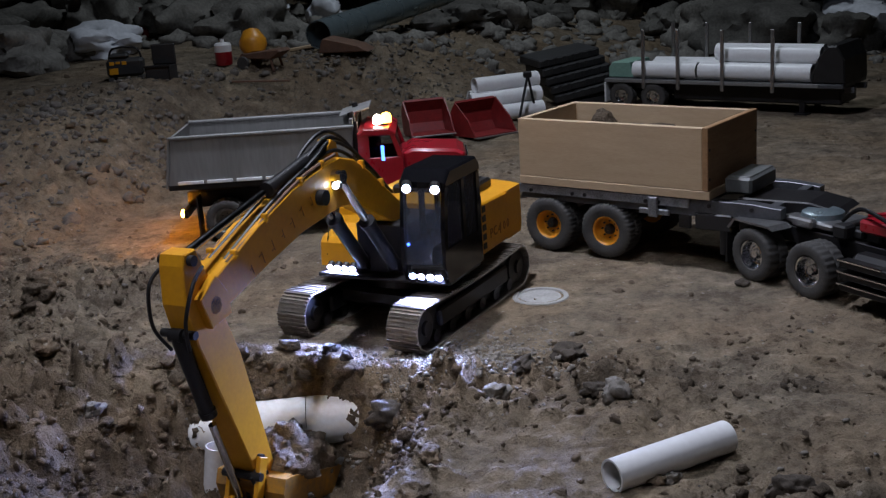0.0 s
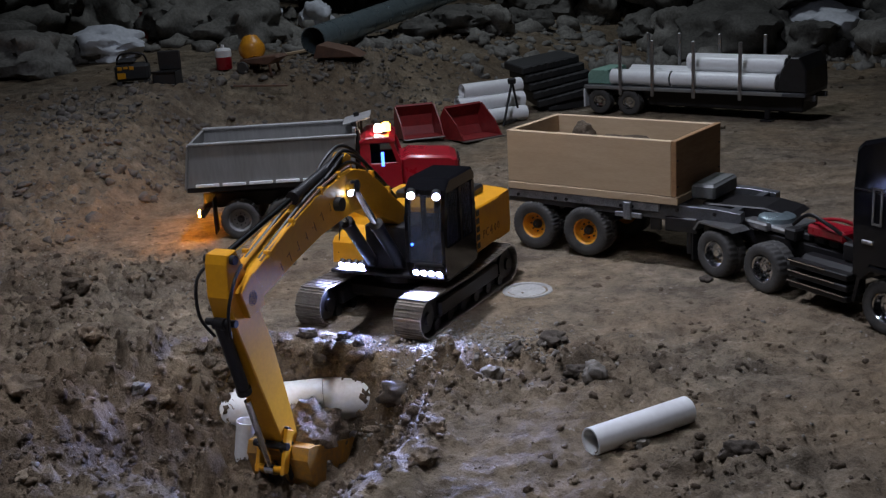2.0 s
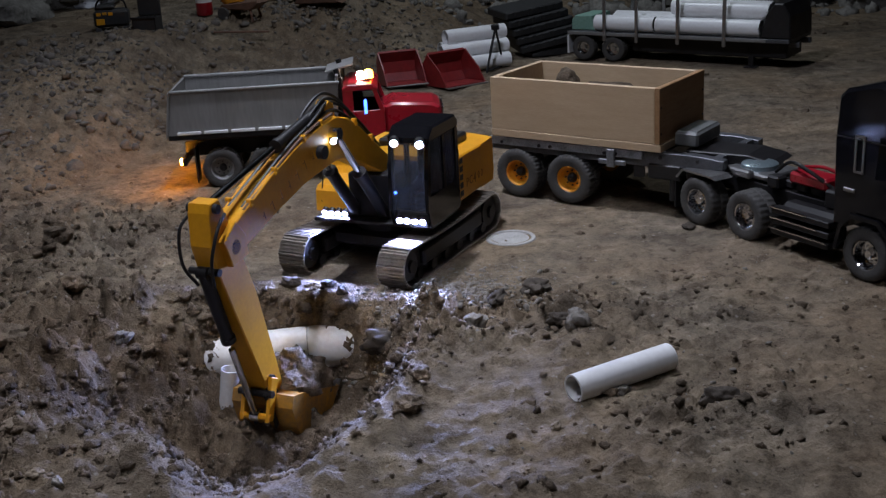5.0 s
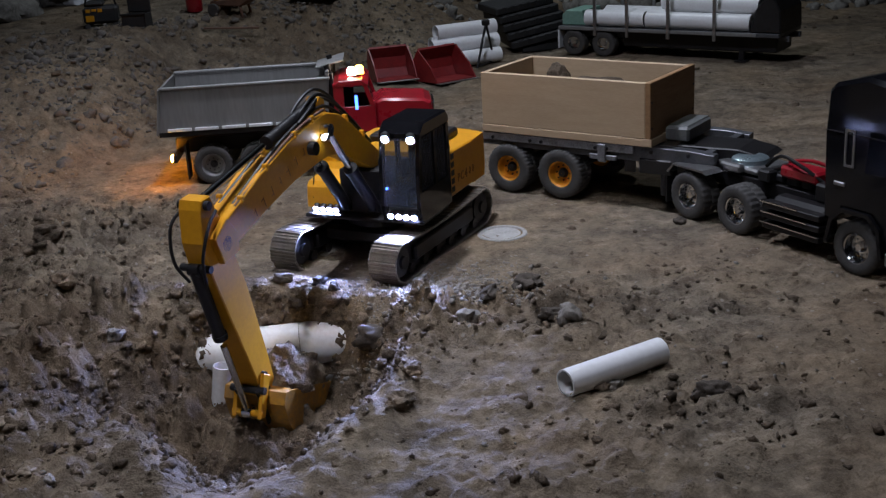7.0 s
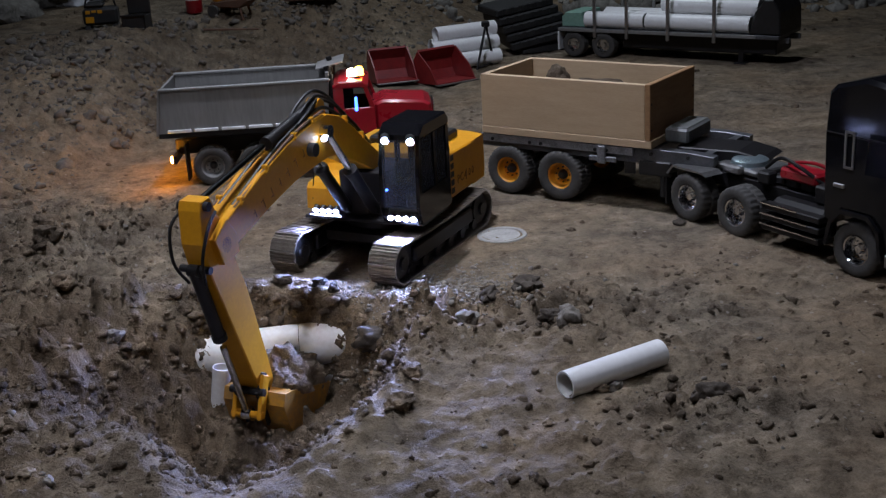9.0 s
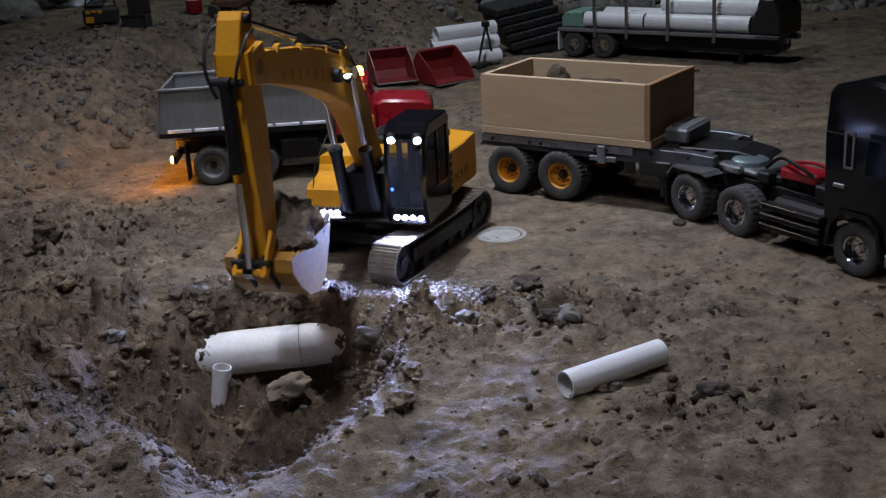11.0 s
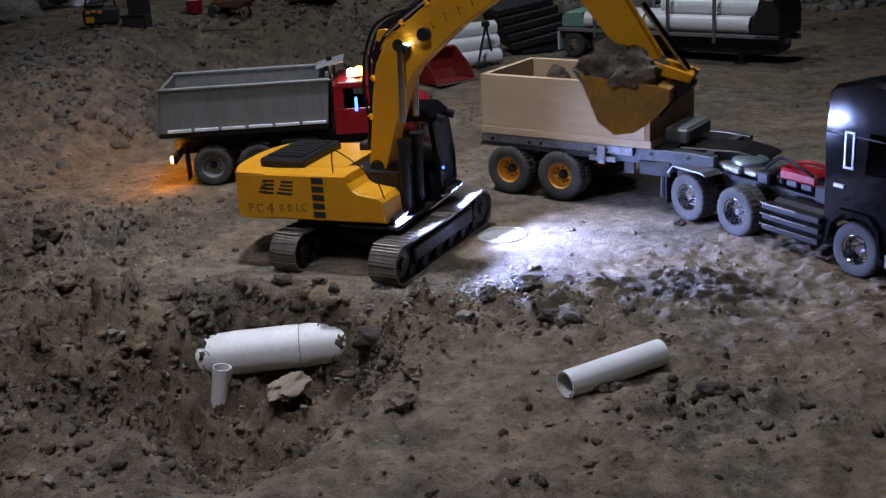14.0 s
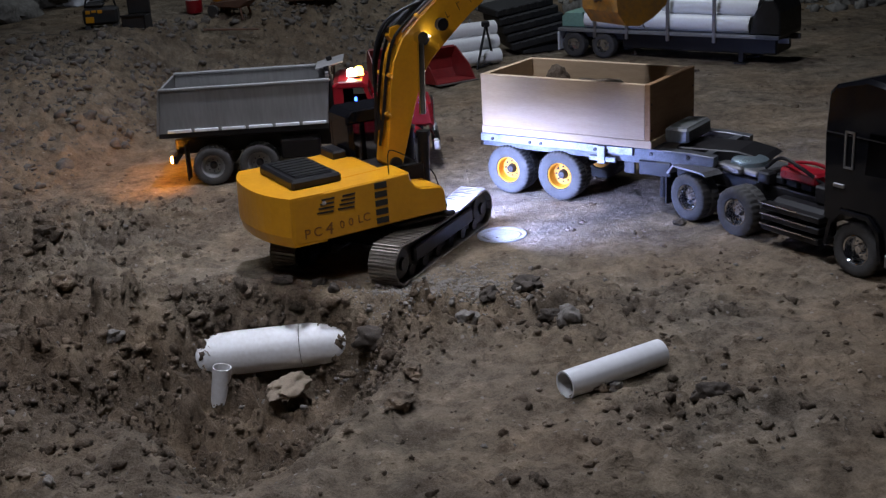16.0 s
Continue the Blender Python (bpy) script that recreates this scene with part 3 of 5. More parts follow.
# hand-painted letters, unevenly set: size, height and lean vary
for word, x, z, size, lean, side in (("P", -0.181, 0.084, 0.021, 0, -1), ("C", -0.164, 0.085, 0.020, 2, -1), ("4", -0.146, 0.084, 0.027, -6, -1), ("0", -0.124, 0.089, 0.017, 4, -1), ("0", -0.110, 0.090, 0.017, -3, -1),
                                     ("L", -0.094, 0.091, 0.018, 0, -1), ("C", -0.083, 0.092, 0.018, 0, -1),
                                     ("P", -0.085, 0.094, 0.020, 0, 1), ("C", -0.100, 0.094, 0.020, 2, 1), ("4", -0.116, 0.092, 0.024, -4, 1), ("0", -0.134, 0.094, 0.018, 0, 1), ("0", -0.148, 0.094, 0.018, 0, 1)):
    part("number_lettering", text_mesh(word, size, 0.0003), RED_MARK, house, "faded hand-painted model lettering",
         at=pose(x, HR - 0.0004 if side < 0 else HL + 0.0004, z, 90, 0, 0 if side < 0 else 180) @ pose(0, 0, 0, 0, 0, lean))
# handrail wire on the right nose
part("handrail", wire([(-0.034, -0.096, 0.152), (-0.033, -0.096, 0.184), (-0.020, -0.096, 0.186), (0.035, -0.097, 0.150), (0.050, -0.097, 0.122), (0.056, -0.097, 0.095)], 0.0010, 6), BLACK, house)
part("nose_floor", box((-0.03, -0.104, 0.068), (0.076, 0.105, 0.0745), 0.002), BLACK, house)

# cab
CY0, CY1 = 0.040, 0.107


part("cab", prism([(-0.036, 0.205), (-0.036, 0.218), (-0.026, 0.228), (0.062, 0.228), (0.080, 0.213), (0.080, 0.205)], CY0 - 0.001, CY1 + 0.001, 0.003), GLOSS_BLACK, house,
     "glossy black operator cab with tinted panes")
for y0, y1 in ((CY0, CY0 + 0.006), (CY1 - 0.006, CY1)):
    part("cab_panel", prism([(-0.034, 0.0745), (-0.034, 0.122), (0.087, 0.122), (0.088, 0.100), (0.080, 0.0745)], y0, y1), GLOSS_BLACK, house)
    part("pillar", prism([(-0.034, 0.1215), (-0.034, 0.2055), (-0.024, 0.2055), (-0.022, 0.1215)], y0, y1), GLOSS_BLACK, house)
    part("pillar", prism([(0.018, 0.1215), (0.018, 0.2055), (0.026, 0.2055), (0.026, 0.1215)], y0, y1), GLOSS_BLACK, house)
    part("pillar", prism([(0.079, 0.1215), (0.070, 0.2055), (0.078, 0.2055), (0.086, 0.15), (0.0875, 0.1215)], y0, y1), GLOSS_BLACK, house)
part("cab_back", box((-0.0335, CY0 + 0.006, 0.0745), (-0.028, CY1 - 0.006, 0.2055)), GLOSS_BLACK, house)
part("cab_front_panel", box((0.076, CY0 + 0.006, 0.0745), (0.084, CY1 - 0.006, 0.098)), GLOSS_BLACK, house)
part("cab_floor", box((-0.028, CY0 + 0.006, 0.0745), (0.076, CY1 - 0.006, 0.080)), BLACK, house)
part("windscreen", prism([(0.0805, 0.098), (0.078, 0.205), (0.0795, 0.205), (0.0865, 0.15), (0.0855, 0.098)], CY0 + 0.006, CY1 - 0.006), CAB_GLASS, house)
part("side_window", prism([(0.027, 0.122), (0.027, 0.205), (0.070, 0.205), (0.078, 0.122)], CY1 - 0.004, CY1 - 0.002), CAB_GLASS, house)
part("side_window", prism([(-0.022, 0.122), (-0.022, 0.205), (0.018, 0.205), (0.018, 0.122)], CY1 - 0.004, CY1 - 0.002), CAB_GLASS, house)
bm = box((-0.01, 0.055, 0.08), (0.03, 0.092, 0.108), 0.004)
add_box(bm, (-0.016, 0.055, 0.10), (-0.006, 0.092, 0.165), 0.004)
part("operator_seat", bm, CLOTH_BLACK, house)
part("cab_vent", box((-0.06, 0.045, 0.146), (-0.036, 0.098, 0.165), 0.003), BLACK, house)
part("blue_indicator", tube((0.0865, 0.052, 0.128), (0.0885, 0.052, 0.128), 0.002, 8), BLUE_LED, house)


def lamp_bar(x, y0, y1, z):
    bm = box((x - 0.012, y0, z - 0.0085), (x - 0.0005, y1, z + 0.0085), 0.002)
    return part("lamp_bar", bm, BLACK, house, "black work-lamp bar with bright white diodes")


def diodes(x, ys, z, r, mat, name, tilt, yaw=0, hood=0.0065):
    for y in ys:
        bm = lathe([(0.0004, 0.0012), (r * 0.6, 0.001), (r, 0.0)], 12)
        part(name, bm, mat, house, "glowing white work light", at=pose(x, y, z, -tilt, 0, -90 + yaw))
        # cup added round each diode to narrow its beam and block its back
        part("lamp_hood", lathe([(0.0004, -0.0012), (r * 1.35, -0.0012), (r * 1.35, hood), (r * 1.2, hood), (r * 1.12, -0.0004), (0.0004, -0.0004)], 12), BLACK, house,
             at=pose(x, y, z, -tilt, 0, -90 + yaw))


lamp_bar(0.0575, -0.096, -0.046, 0.0830)
diodes(0.0590, [-0.089, -0.077, -0.065, -0.053], 0.0830, 0.0042, LED, "work_light", 28, 5, 0.0075)
lamp_bar(0.0890, 0.053, 0.104, 0.0900)
diodes(0.0905, [0.059, 0.072, 0.085, 0.098], 0.0900, 0.0042, LED, "work_light", 25, 10, 0.0080)
diodes(0.0815, [0.0525, 0.0945], 0.2095, 0.0052, LED_CAB, "cab_light", 20, 24, 0.0110)

# boom
CL = [(0, 0, 0.015), (0.05, 0.028, 0.0195), (0.10, 0.057, 0.0255), (0.135, 0.073, 0.030), (0.165, 0.079, 0.032), (0.20, 0.0755, 0.0315), (0.27, 0.063, 0.029), (0.345, 0.040, 0.0255), (0.416, 0.014, 0.0215), (0.453, 0, 0.018)]


def ribbon(cl):
    up, dn = [], []
    for i, (x, z, w) in enumerate(cl):
        a, b = cl[max(i - 1, 0)], cl[min(i + 1, len(cl) - 1)]
        d = Vector((b[0] - a[0], b[1] - a[1])).normalized()
        up.append((x - d.y * w, z + d.x * w))
        dn.append((x + d.y * w, z - d.x * w))
    e = cl[-1]
    s = cl[0]
    return [(s[0] - s[2] * 0.8, s[1])] + up + [(e[0] + e[2] * 0.8, e[1])] + dn[::-1]


BW = 0.019
boom = part("boom", prism(ribbon(CL), -BW, BW, 0.0015), YELLOW_WORN, exc, "worn yellow gooseneck boom")
part("pivot_pin", tube((0, -BW - 0.005, 0), (0, BW + 0.005, 0), 0.011, 14), SATIN_DARK, boom, smooth=True)
part("pivot_pin", tube((L_BOOM, -BW - 0.007, 0), (L_BOOM, BW + 0.007, 0), 0.010, 14), SATIN_DARK, boom, smooth=True)
for y in (-BW - 0.010, BW):
    part("cylinder_boss", tube((0.219, y, 0.070), (0.219, y + 0.010, 0.070), 0.010, 12), BLACK, boom, smooth=True)
    part("cylinder_boss", tube((0.181, y, 0.089), (0.181, y + 0.010, 0.089), 0.006, 12), BLACK, boom, smooth=True)
for s in (-1, 1):
    # maker's name as plain upright bars
    for k in range(7):
        x = 0.240 + 0.0225 * k
        z = 0.068 - 0.0085 * k
        part("marking", box((-0.0040, -0.0004, -0.006 - 0.001 * (k % 3)), (-0.0031, 0.0004, 0.006 + 0.0008 * (k * 2 % 3))), MARK if s < 0 else RED_MARK, boom, at=pose(x, s * (BW + 0.0002), z, 0, 22, 0))
        part("marking", box((-0.0031, -0.0004, -0.0045 + 0.003 * (k * 3 % 4)), (0.0010 + 0.0012 * (k % 3), 0.0004, -0.0037 + 0.003 * (k * 3 % 4))), MARK if s < 0 else RED_MARK, boom, at=pose(x, s * (BW + 0.0002), z, 0, 22, 0))
part("boom_bracket", prism([(0.150, 0.108), (0.153, 0.128), (0.166, 0.134), (0.176, 0.126), (0.188, 0.104)], -0.010, 0.010, 0.001), YELLOW, boom)
for s in (-1, 1):
    part("hose", wire([(0.01, s * 0.008, 0.035), (0.06, s * 0.010, 0.066), (0.11, s * 0.010, 0.098), (0.16, s * 0.010, 0.119), (0.22, s * 0.009, 0.110), (0.29, s * 0.009, 0.089),
                       (0.36, s * 0.009, 0.060), (0.41, s * 0.010, 0.038)], 0.0026), BLACK, boom, smooth=True)
    part("steel_pipe", wire([(0.17, s * 0.016, 0.116), (0.23, s * 0.016, 0.106), (0.29, s * 0.016, 0.088), (0.36, s * 0.016, 0.059), (0.415, s * 0.016, 0.037)], 0.0020), RUST, boom, smooth=True)
for k, (dy, up) in enumerate(((0.004, 0.0), (-0.006, 0.012), (0.012, -0.010))):
    part("hose_loop", wire([(0.03, dy, 0.046), (0.075, dy, 0.088 + 0.6 * up), (0.12, dy * 0.6, 0.122 + 0.6 * up), (0.165, dy * 0.5, 0.136 + 0.6 * up), (0.205, dy, 0.124 + 0.4 * up), (0.235, dy, 0.108)], 0.0024), BLACK, boom, smooth=True)
for x, z in ((0.055, 0.058), (0.105, 0.092), (0.205, 0.109), (0.255, 0.097), (0.335, 0.070), (0.40, 0.043)):
    bm = box((x - 0.003, -0.021, z - 0.006), (x + 0.003, 0.021, z - 0.001), 0.001)
    for y in (-0.016, 0.016):
        add_box(bm, (x - 0.003, y - 0.004, z - 0.002), (x + 0.003, y + 0.004, z + 0.005), 0.001)
    part("hose_clamp", bm, YELLOW, boom)
for s in (-1, 1):
    bm = lathe([(0.0004, 0.0012), (0.0035, 0.001), (0.005, 0.0)], 12)
    part("boom_light", bm, BOOM_LED, boom, "small white boom lamp", at=pose(0.190, s * 0.0265, 0.080, 0, -25, 0) @ pose(0, 0, 0, 0, 0, -90))
    part("lamp_bracket", box((0.176, s * 0.0235 - 0.0045, 0.074), (0.189, s * 0.0235 + 0.0045, 0.086), 0.001), BLACK, boom)
# stick
ST = [(-0.066, -0.008), (-0.070, 0.012), (-0.060, 0.019), (-0.02, 0.033), (0.03, 0.0345), (0.245, 0.014), (0.256, 0.008), (0.257, -0.008), (0.247, -0.019), (0.20, -0.022), (0.08, -0.025), (0.035, -0.020),
      (0.0, -0.017), (-0.03, -0.014)]
SW = 0.016
stick = part("stick", prism(ST, -SW, SW, 0.0015), YELLOW_WORN, exc, "worn yellow dipper stick")
bm = bmesh.new()
for y in (-SW - 0.010, SW):
    add_prism(bm, [(-0.03, -0.014), (-0.02, 0.02), (0.02, 0.016), (0.024, -0.02), (0, -0.026)], y, y + 0.010, 0.001)
part("side_plate", bm, YELLOW, stick)
for x, z, r in ((0, 0, 0.009), (-0.060, 0.006, 0.006), (LINK_AT, 0.004, 0.005), (L_STICK, 0, 0.006), (0.012, 0.040, 0.005)):
    part("pin", tube((x, -SW - 0.006, z), (x, SW + 0.006, z), r, 12), SATIN_DARK, stick, smooth=True)
part("hose", wire([(-0.045, 0.019, -0.006), (-0.040, 0.024, 0.022), (-0.008, 0.020, 0.046), (0.03, 0.012, 0.046)], 0.0022), BLACK, stick, smooth=True)
part("hose", wire([(-0.055, -0.017, 0.004), (-0.045, -0.022, 0.034), (-0.005, -0.020, 0.052), (0.03, -0.012, 0.046)], 0.0022), BLACK, stick, smooth=True)
LA = radians(40)
JOINT = (LINK_AT + LINK_LEN * math.cos(LA), LINK_LEN * math.sin(LA))
bm = bmesh.new()
for y in (-SW - 0.007, SW + 0.001):
    add_prism(bm, [(LINK_AT - 0.006, 0.008), (LINK_AT + 0.006, -0.004), (JOINT[0] + 0.008, JOINT[1] - 0.004), (JOINT[0] + 0.002, JOINT[1] + 0.008)], y, y + 0.006, 0.001)
add_tube(bm, (JOINT[0], -SW - 0.008, JOINT[1]), (JOINT[0], SW + 0.008, JOINT[1]), 0.005, 12)
part("link", bm, YELLOW, stick)

# bucket: pivot at the origin, x towards the teeth, z out of the mouth
BKW = 0.052
BK = [(0.006, 0.010), (-0.014, 0.006), (-0.016, -0.014), (0.004, -0.046), (0.030, -0.072), (0.062, -0.082), (0.092, -0.066), (0.118, -0.022), (0.132, 0.004)]


def bucket_mesh():
    bm = bmesh.new()
    t = 0.004
    inner = []
    n = len(BK)
    for i, (x, z) in enumerate(BK):
        a, b = BK[max(i - 1, 0)], BK[min(i + 1, n - 1)]
        d = Vector((b[0] - a[0], b[1] - a[1])).normalized()
        inner.append((x - d.y * t, z + d.x * t))
    add_prism(bm, BK + inner[::-1], -BKW, BKW)
    mouth = [(0.004, 0.008)] + [p for p in BK[1:]]
    for y in (-BKW - 0.003, BKW):
        add_prism(bm, mouth, y, y + 0.003)
    return bm


bucket = part("bucket", bucket_mesh(), BUCKET_PAINT, exc, "worn dirty yellow digging bucket")
for k in range(5):
    y = -BKW + 0.006 + k * (2 * BKW - 0.012) / 4
    part("tooth", prism([(0.118, -0.012), (0.126, 0.006), (0.148, 0.012), (0.134, -0.006)], y - 0.005, y + 0.005, 0.001), STEEL, bucket)
for y in (-0.022, 0.016):
    part("ear", prism([(0.012, -0.03), (-0.006, 0.012), (-0.03, 0.02), (-0.042, 0.006), (-0.022, -0.016), (0.0, -0.05)], y, y + 0.006, 0.001), SATIN_DARK, bucket)
part("pin", tube((0, -0.03, 0), (0, 0.03, 0), 0.007, 12), SATIN_DARK, bucket, smooth=True)
part("pin", tube((-0.034, -0.03, 0.008), (-0.034, 0.03, 0.008), 0.006, 12), SATIN_DARK, bucket, smooth=True)

# soil lying in the bucket
bm = bmesh.new()
bmesh.ops.create_icosphere(bm, subdivisions=5, radius=1)
for v in bm.verts:
    c = v.co.copy()
    k = 1 + 0.22 * noise.noise(c * 2.2) + 0.16 * abs(noise.noise(c * 5)) + 0.07 * noise.noise(c * 13) + 0.05 * abs(noise.noise(c * 27))
    up = c.z > 0
    v.co = Vector((0.068 + c.x * 0.072 * k, c.y * (0.058 if up else 0.046) * k, -0.004 + c.z * (0.064 if up else 0.05) * k))
soil_load = tagged(part("soil_load", bm, LOAM, smooth=True, angle=50), "heap of loose brown soil carried in the bucket", "soil")


# the bucket and its load are drawn a little large; bring them to size
for o in (bucket, *bucket.children, soil_load):
    o.data.transform(Matrix.Scale(0.88, 4))


def ram(name, r_barrel, len_barrel, r_rod, len_rod):
    bm = tube((0, 0, 0), (len_barrel, 0, 0), r_barrel, 16)
    add_tube(bm, (len_barrel - 0.006, 0, 0), (len_barrel + 0.002, 0, 0), r_barrel * 1.18, 16)
    add_tube(bm, (0, -r_barrel * 0.9, 0), (0, r_barrel * 0.9, 0), r_barrel * 0.95, 12)
    a = part(name + "_barrel", bm, BLACK, exc, "black hydraulic cylinder", smooth=True)
    bm = tube((0, 0, 0), (len_rod, 0, 0), r_rod, 12)
    add_tube(bm, (0, -r_rod * 1.5, 0), (0, r_rod * 1.5, 0), r_rod * 1.7, 12)
    b = part(name + "_rod", bm, CHROME, exc, "chrome piston rod", smooth=True)
    return a, b


RAMS = {"boom_ram_r": ram("boom_cylinder", 0.0095, 0.105, 0.0055, 0.12), "boom_ram_l": ram("boom_cylinder", 0.0095, 0.105, 0.0055, 0.12),
        "stick_ram": ram("stick_cylinder", 0.0085, 0.140, 0.0050, 0.17), "bucket_ram": ram("bucket_cylinder", 0.0085, 0.110, 0.0048, 0.12)}

# seconds: swing, boom, stick, bucket in degrees
MOVES = [(0.0, -114.0, 1.8, -106.2, 197), (8.9, -114.0, 1.8, -106.2, 197), (9.3, -114.0, 2.5, -105.7, 190), (10.0, -114.0, 11, -101, 180), (10.7, -112.8, 25, -93, 175),
         (11.0, -109, 30, -90, 174), (11.5, -98.6, 32.5, -87, 172), (12.0, -82.5, 34.5, -81.5, 171), (12.5, -65.7, 37.2, -76.0, 172), (13.0, -50.6, 42.7, -71.5, 174),
         (13.5, -36.4, 47.2, -62.5, 176), (14.0, -23.8, 47.8, -53.0, 171), (14.5, -10.5, 47.5, -43, 165), (15.0, 3.1, 47.2, -35, 159),
         (15.5, 16.3, 47.2, -31.0, 156), (16.0, 29.2, 47.6, -30.0, 155)]


def move_at(t):
    """The machine's angles at t, by a smooth curve through the rows."""
    ts = [m[0] for m in MOVES]
    i = max(0, min(len(ts) - 2, sum(1 for v in ts if v <= t) - 1))

    def slope(j, k):
        if j == 0 or j == len(ts) - 1:
            return 0.0 if j == 0 else (MOVES[j][k] - MOVES[j - 1][k]) / (ts[j] - ts[j - 1])
        a = (MOVES[j][k] - MOVES[j - 1][k]) / (ts[j] - ts[j - 1])
        b = (MOVES[j + 1][k] - MOVES[j][k]) / (ts[j + 1] - ts[j])
        return 0.0 if a * b <= 0 else 2 * a * b / (a + b)

    h = ts[i + 1] - ts[i]
    u = min(1, max(0, (t - ts[i]) / h))
    res = []
    for k in range(1, 5):
        a, b = MOVES[i][k], MOVES[i + 1][k]
        res.append((2 * u ** 3 - 3 * u * u + 1) * a + (u ** 3 - 2 * u * u + u) * h * slope(i, k) + (3 * u * u - 2 * u ** 3) * b + (u ** 3 - u * u) * h * slope(i + 1, k))
    return res


def in_plane(turn, p, deg, y=ARM_Y):
    return turn @ Matrix.Translation((p[0], y, p[1])) @ pose(0, 0, 0, 0, -deg, 0)


def along(o, deg, x, z):
    a = radians(deg)
    return (o[0] + x * math.cos(a) - z * math.sin(a), o[1] + x * math.sin(a) + z * math.cos(a))


def machine_poses(t):
    yaw, b, s, k = move_at(t)
    turn = pose(0, 0, 0, 0, 0, yaw)
    S = along(FOOT, b, L_BOOM, 0)
    P = along(S, s, L_STICK, 0)
    res = {"house": turn, "boom": in_plane(turn, FOOT, b), "stick": in_plane(turn, S, s), "bucket": in_plane(turn, P, k) @ pose(0, 0, 0, 180, 0, 0)}

    def ends(key, p, q, y):
        deg = math.degrees(math.atan2(q[1] - p[1], q[0] - p[0]))
        res[key] = (in_plane(turn, p, deg, y), in_plane(turn, q, deg + 180, y))

    ends("boom_ram_r", (0.058, 0.088), along(FOOT, b, 0.181, 0.089), ARM_Y - BW - 0.006)
    ends("boom_ram_l", (0.058, 0.088), along(FOOT, b, 0.181, 0.089), ARM_Y + BW + 0.006)
    ends("stick_ram", along(FOOT, b, 0.164, 0.126), along(S, s, -0.060, 0.006), ARM_Y)
    ends("bucket_ram", along(S, s, 0.012, 0.043), along(S, s, JOINT[0], JOINT[1]), ARM_Y)
    return res


MOVE_TIMES = [0.0, 3.0, 6.0, 9.0] + [round(9.1 + 0.1 * i, 1) for i in range(70)]


def motions():
    poses = [(t, machine_poses(t)) for t in MOVE_TIMES]
    for name, ob in (("house", house), ("boom", boom), ("stick", stick), ("bucket", bucket)):
        walk(ob, [(t, p[name]) for t, p in poses])
    at = exc.matrix_basis
    walk(soil_load, [(t, at @ p["bucket"]) for t, p in poses])
    for key, (a, b) in RAMS.items():
        walk(a, [(t, p[key][0]) for t, p in poses])
        walk(b, [(t, p[key][1]) for t, p in poses])

# ---- wheels ----


def wheel_set(parent, r, width, rim_mat, x, y, side, name="wheel", lugs=26, rim_r=0.55, knob=False, label=""):
    """A wheel with its outer face at side * y. Tyre with tread lugs, dished rim, hub with bolts."""
    w = width
    hub = lathe([(0.0005, 0.30 * w), (0.13 * r, 0.30 * w), (0.16 * r, 0.26 * w), (0.20 * r, 0.12 * w), (0.20 * r, 0.05 * w)], 14)
    for k in range(8):
        a = k * math.pi / 4
        add_tube(hub, (0.30 * r * math.cos(a), 0.05 * w, 0.30 * r * math.sin(a)), (0.30 * r * math.cos(a), 0.16 * w, 0.30 * r * math.sin(a)), 0.035 * r, 6)
    h = part(name, hub, SATIN_DARK if rim_mat is not CHROME else CHROME, parent, label, smooth=True)
    rr = rim_r * r
    rim = lathe([(0.10 * r, 0.08 * w), (0.42 * r, 0.10 * w), (0.46 * r, 0.20 * w), (rr * 0.93, 0.40 * w), (rr, 0.44 * w), (rr * 1.04, 0.43 * w), (rr * 1.02, 0.2 * w),
                 (rr, -0.4 * w), (0.15 * r, -0.42 * w)], 26)
    part("rim", rim, rim_mat, h, smooth=True)
    prof = [(rr, 0.38 * w), (rr * 1.08, 0.46 * w), (0.72 * r, 0.5 * w), (0.86 * r, 0.49 * w), (0.93 * r, 0.46 * w), (0.97 * r, 0.40 * w), (0.975 * r, 0.06 * w), (0.93 * r, 0.02 * w),
            (0.93 * r, -0.02 * w), (0.975 * r, -0.06 * w), (0.97 * r, -0.40 * w), (0.93 * r, -0.46 * w), (0.86 * r, -0.49 * w), (rr * 1.08, -0.46 * w), (rr, -0.38 * w)]
    ty = lathe(prof, lugs * 4)
    # tread blocks: every other pair of segments stands proud, the two rows staggered
    for i, v in enumerate(ty.verts):
        seg, j = divmod(i, len(prof))
        if j in (4, 5, 6, 9, 10, 11):
            proud = ((seg + (0 if j < 8 else 2)) % 4) < 2
            k = (1.016 if proud else 0.978) if knob else (1.012 if proud else 0.982)
            v.co.x *= k
            v.co.z *= k
    part("tyre", ty, RUBBER, h, "dusty black rubber tyre", smooth=True, angle=40)
    h.matrix_basis = pose(x, side * (y - w / 2), r, 0, 0, 0) @ (pose(0, 0, 0, 0, 0, 0) if side > 0 else pose(0, 0, 0, 0, 0, 180))
    return h


def more_wheel(h, x, y, side, w, r):
    return copy_thing(h, pose(x, side * (y - w / 2), r, 0, 0, 0 if side > 0 else 180))


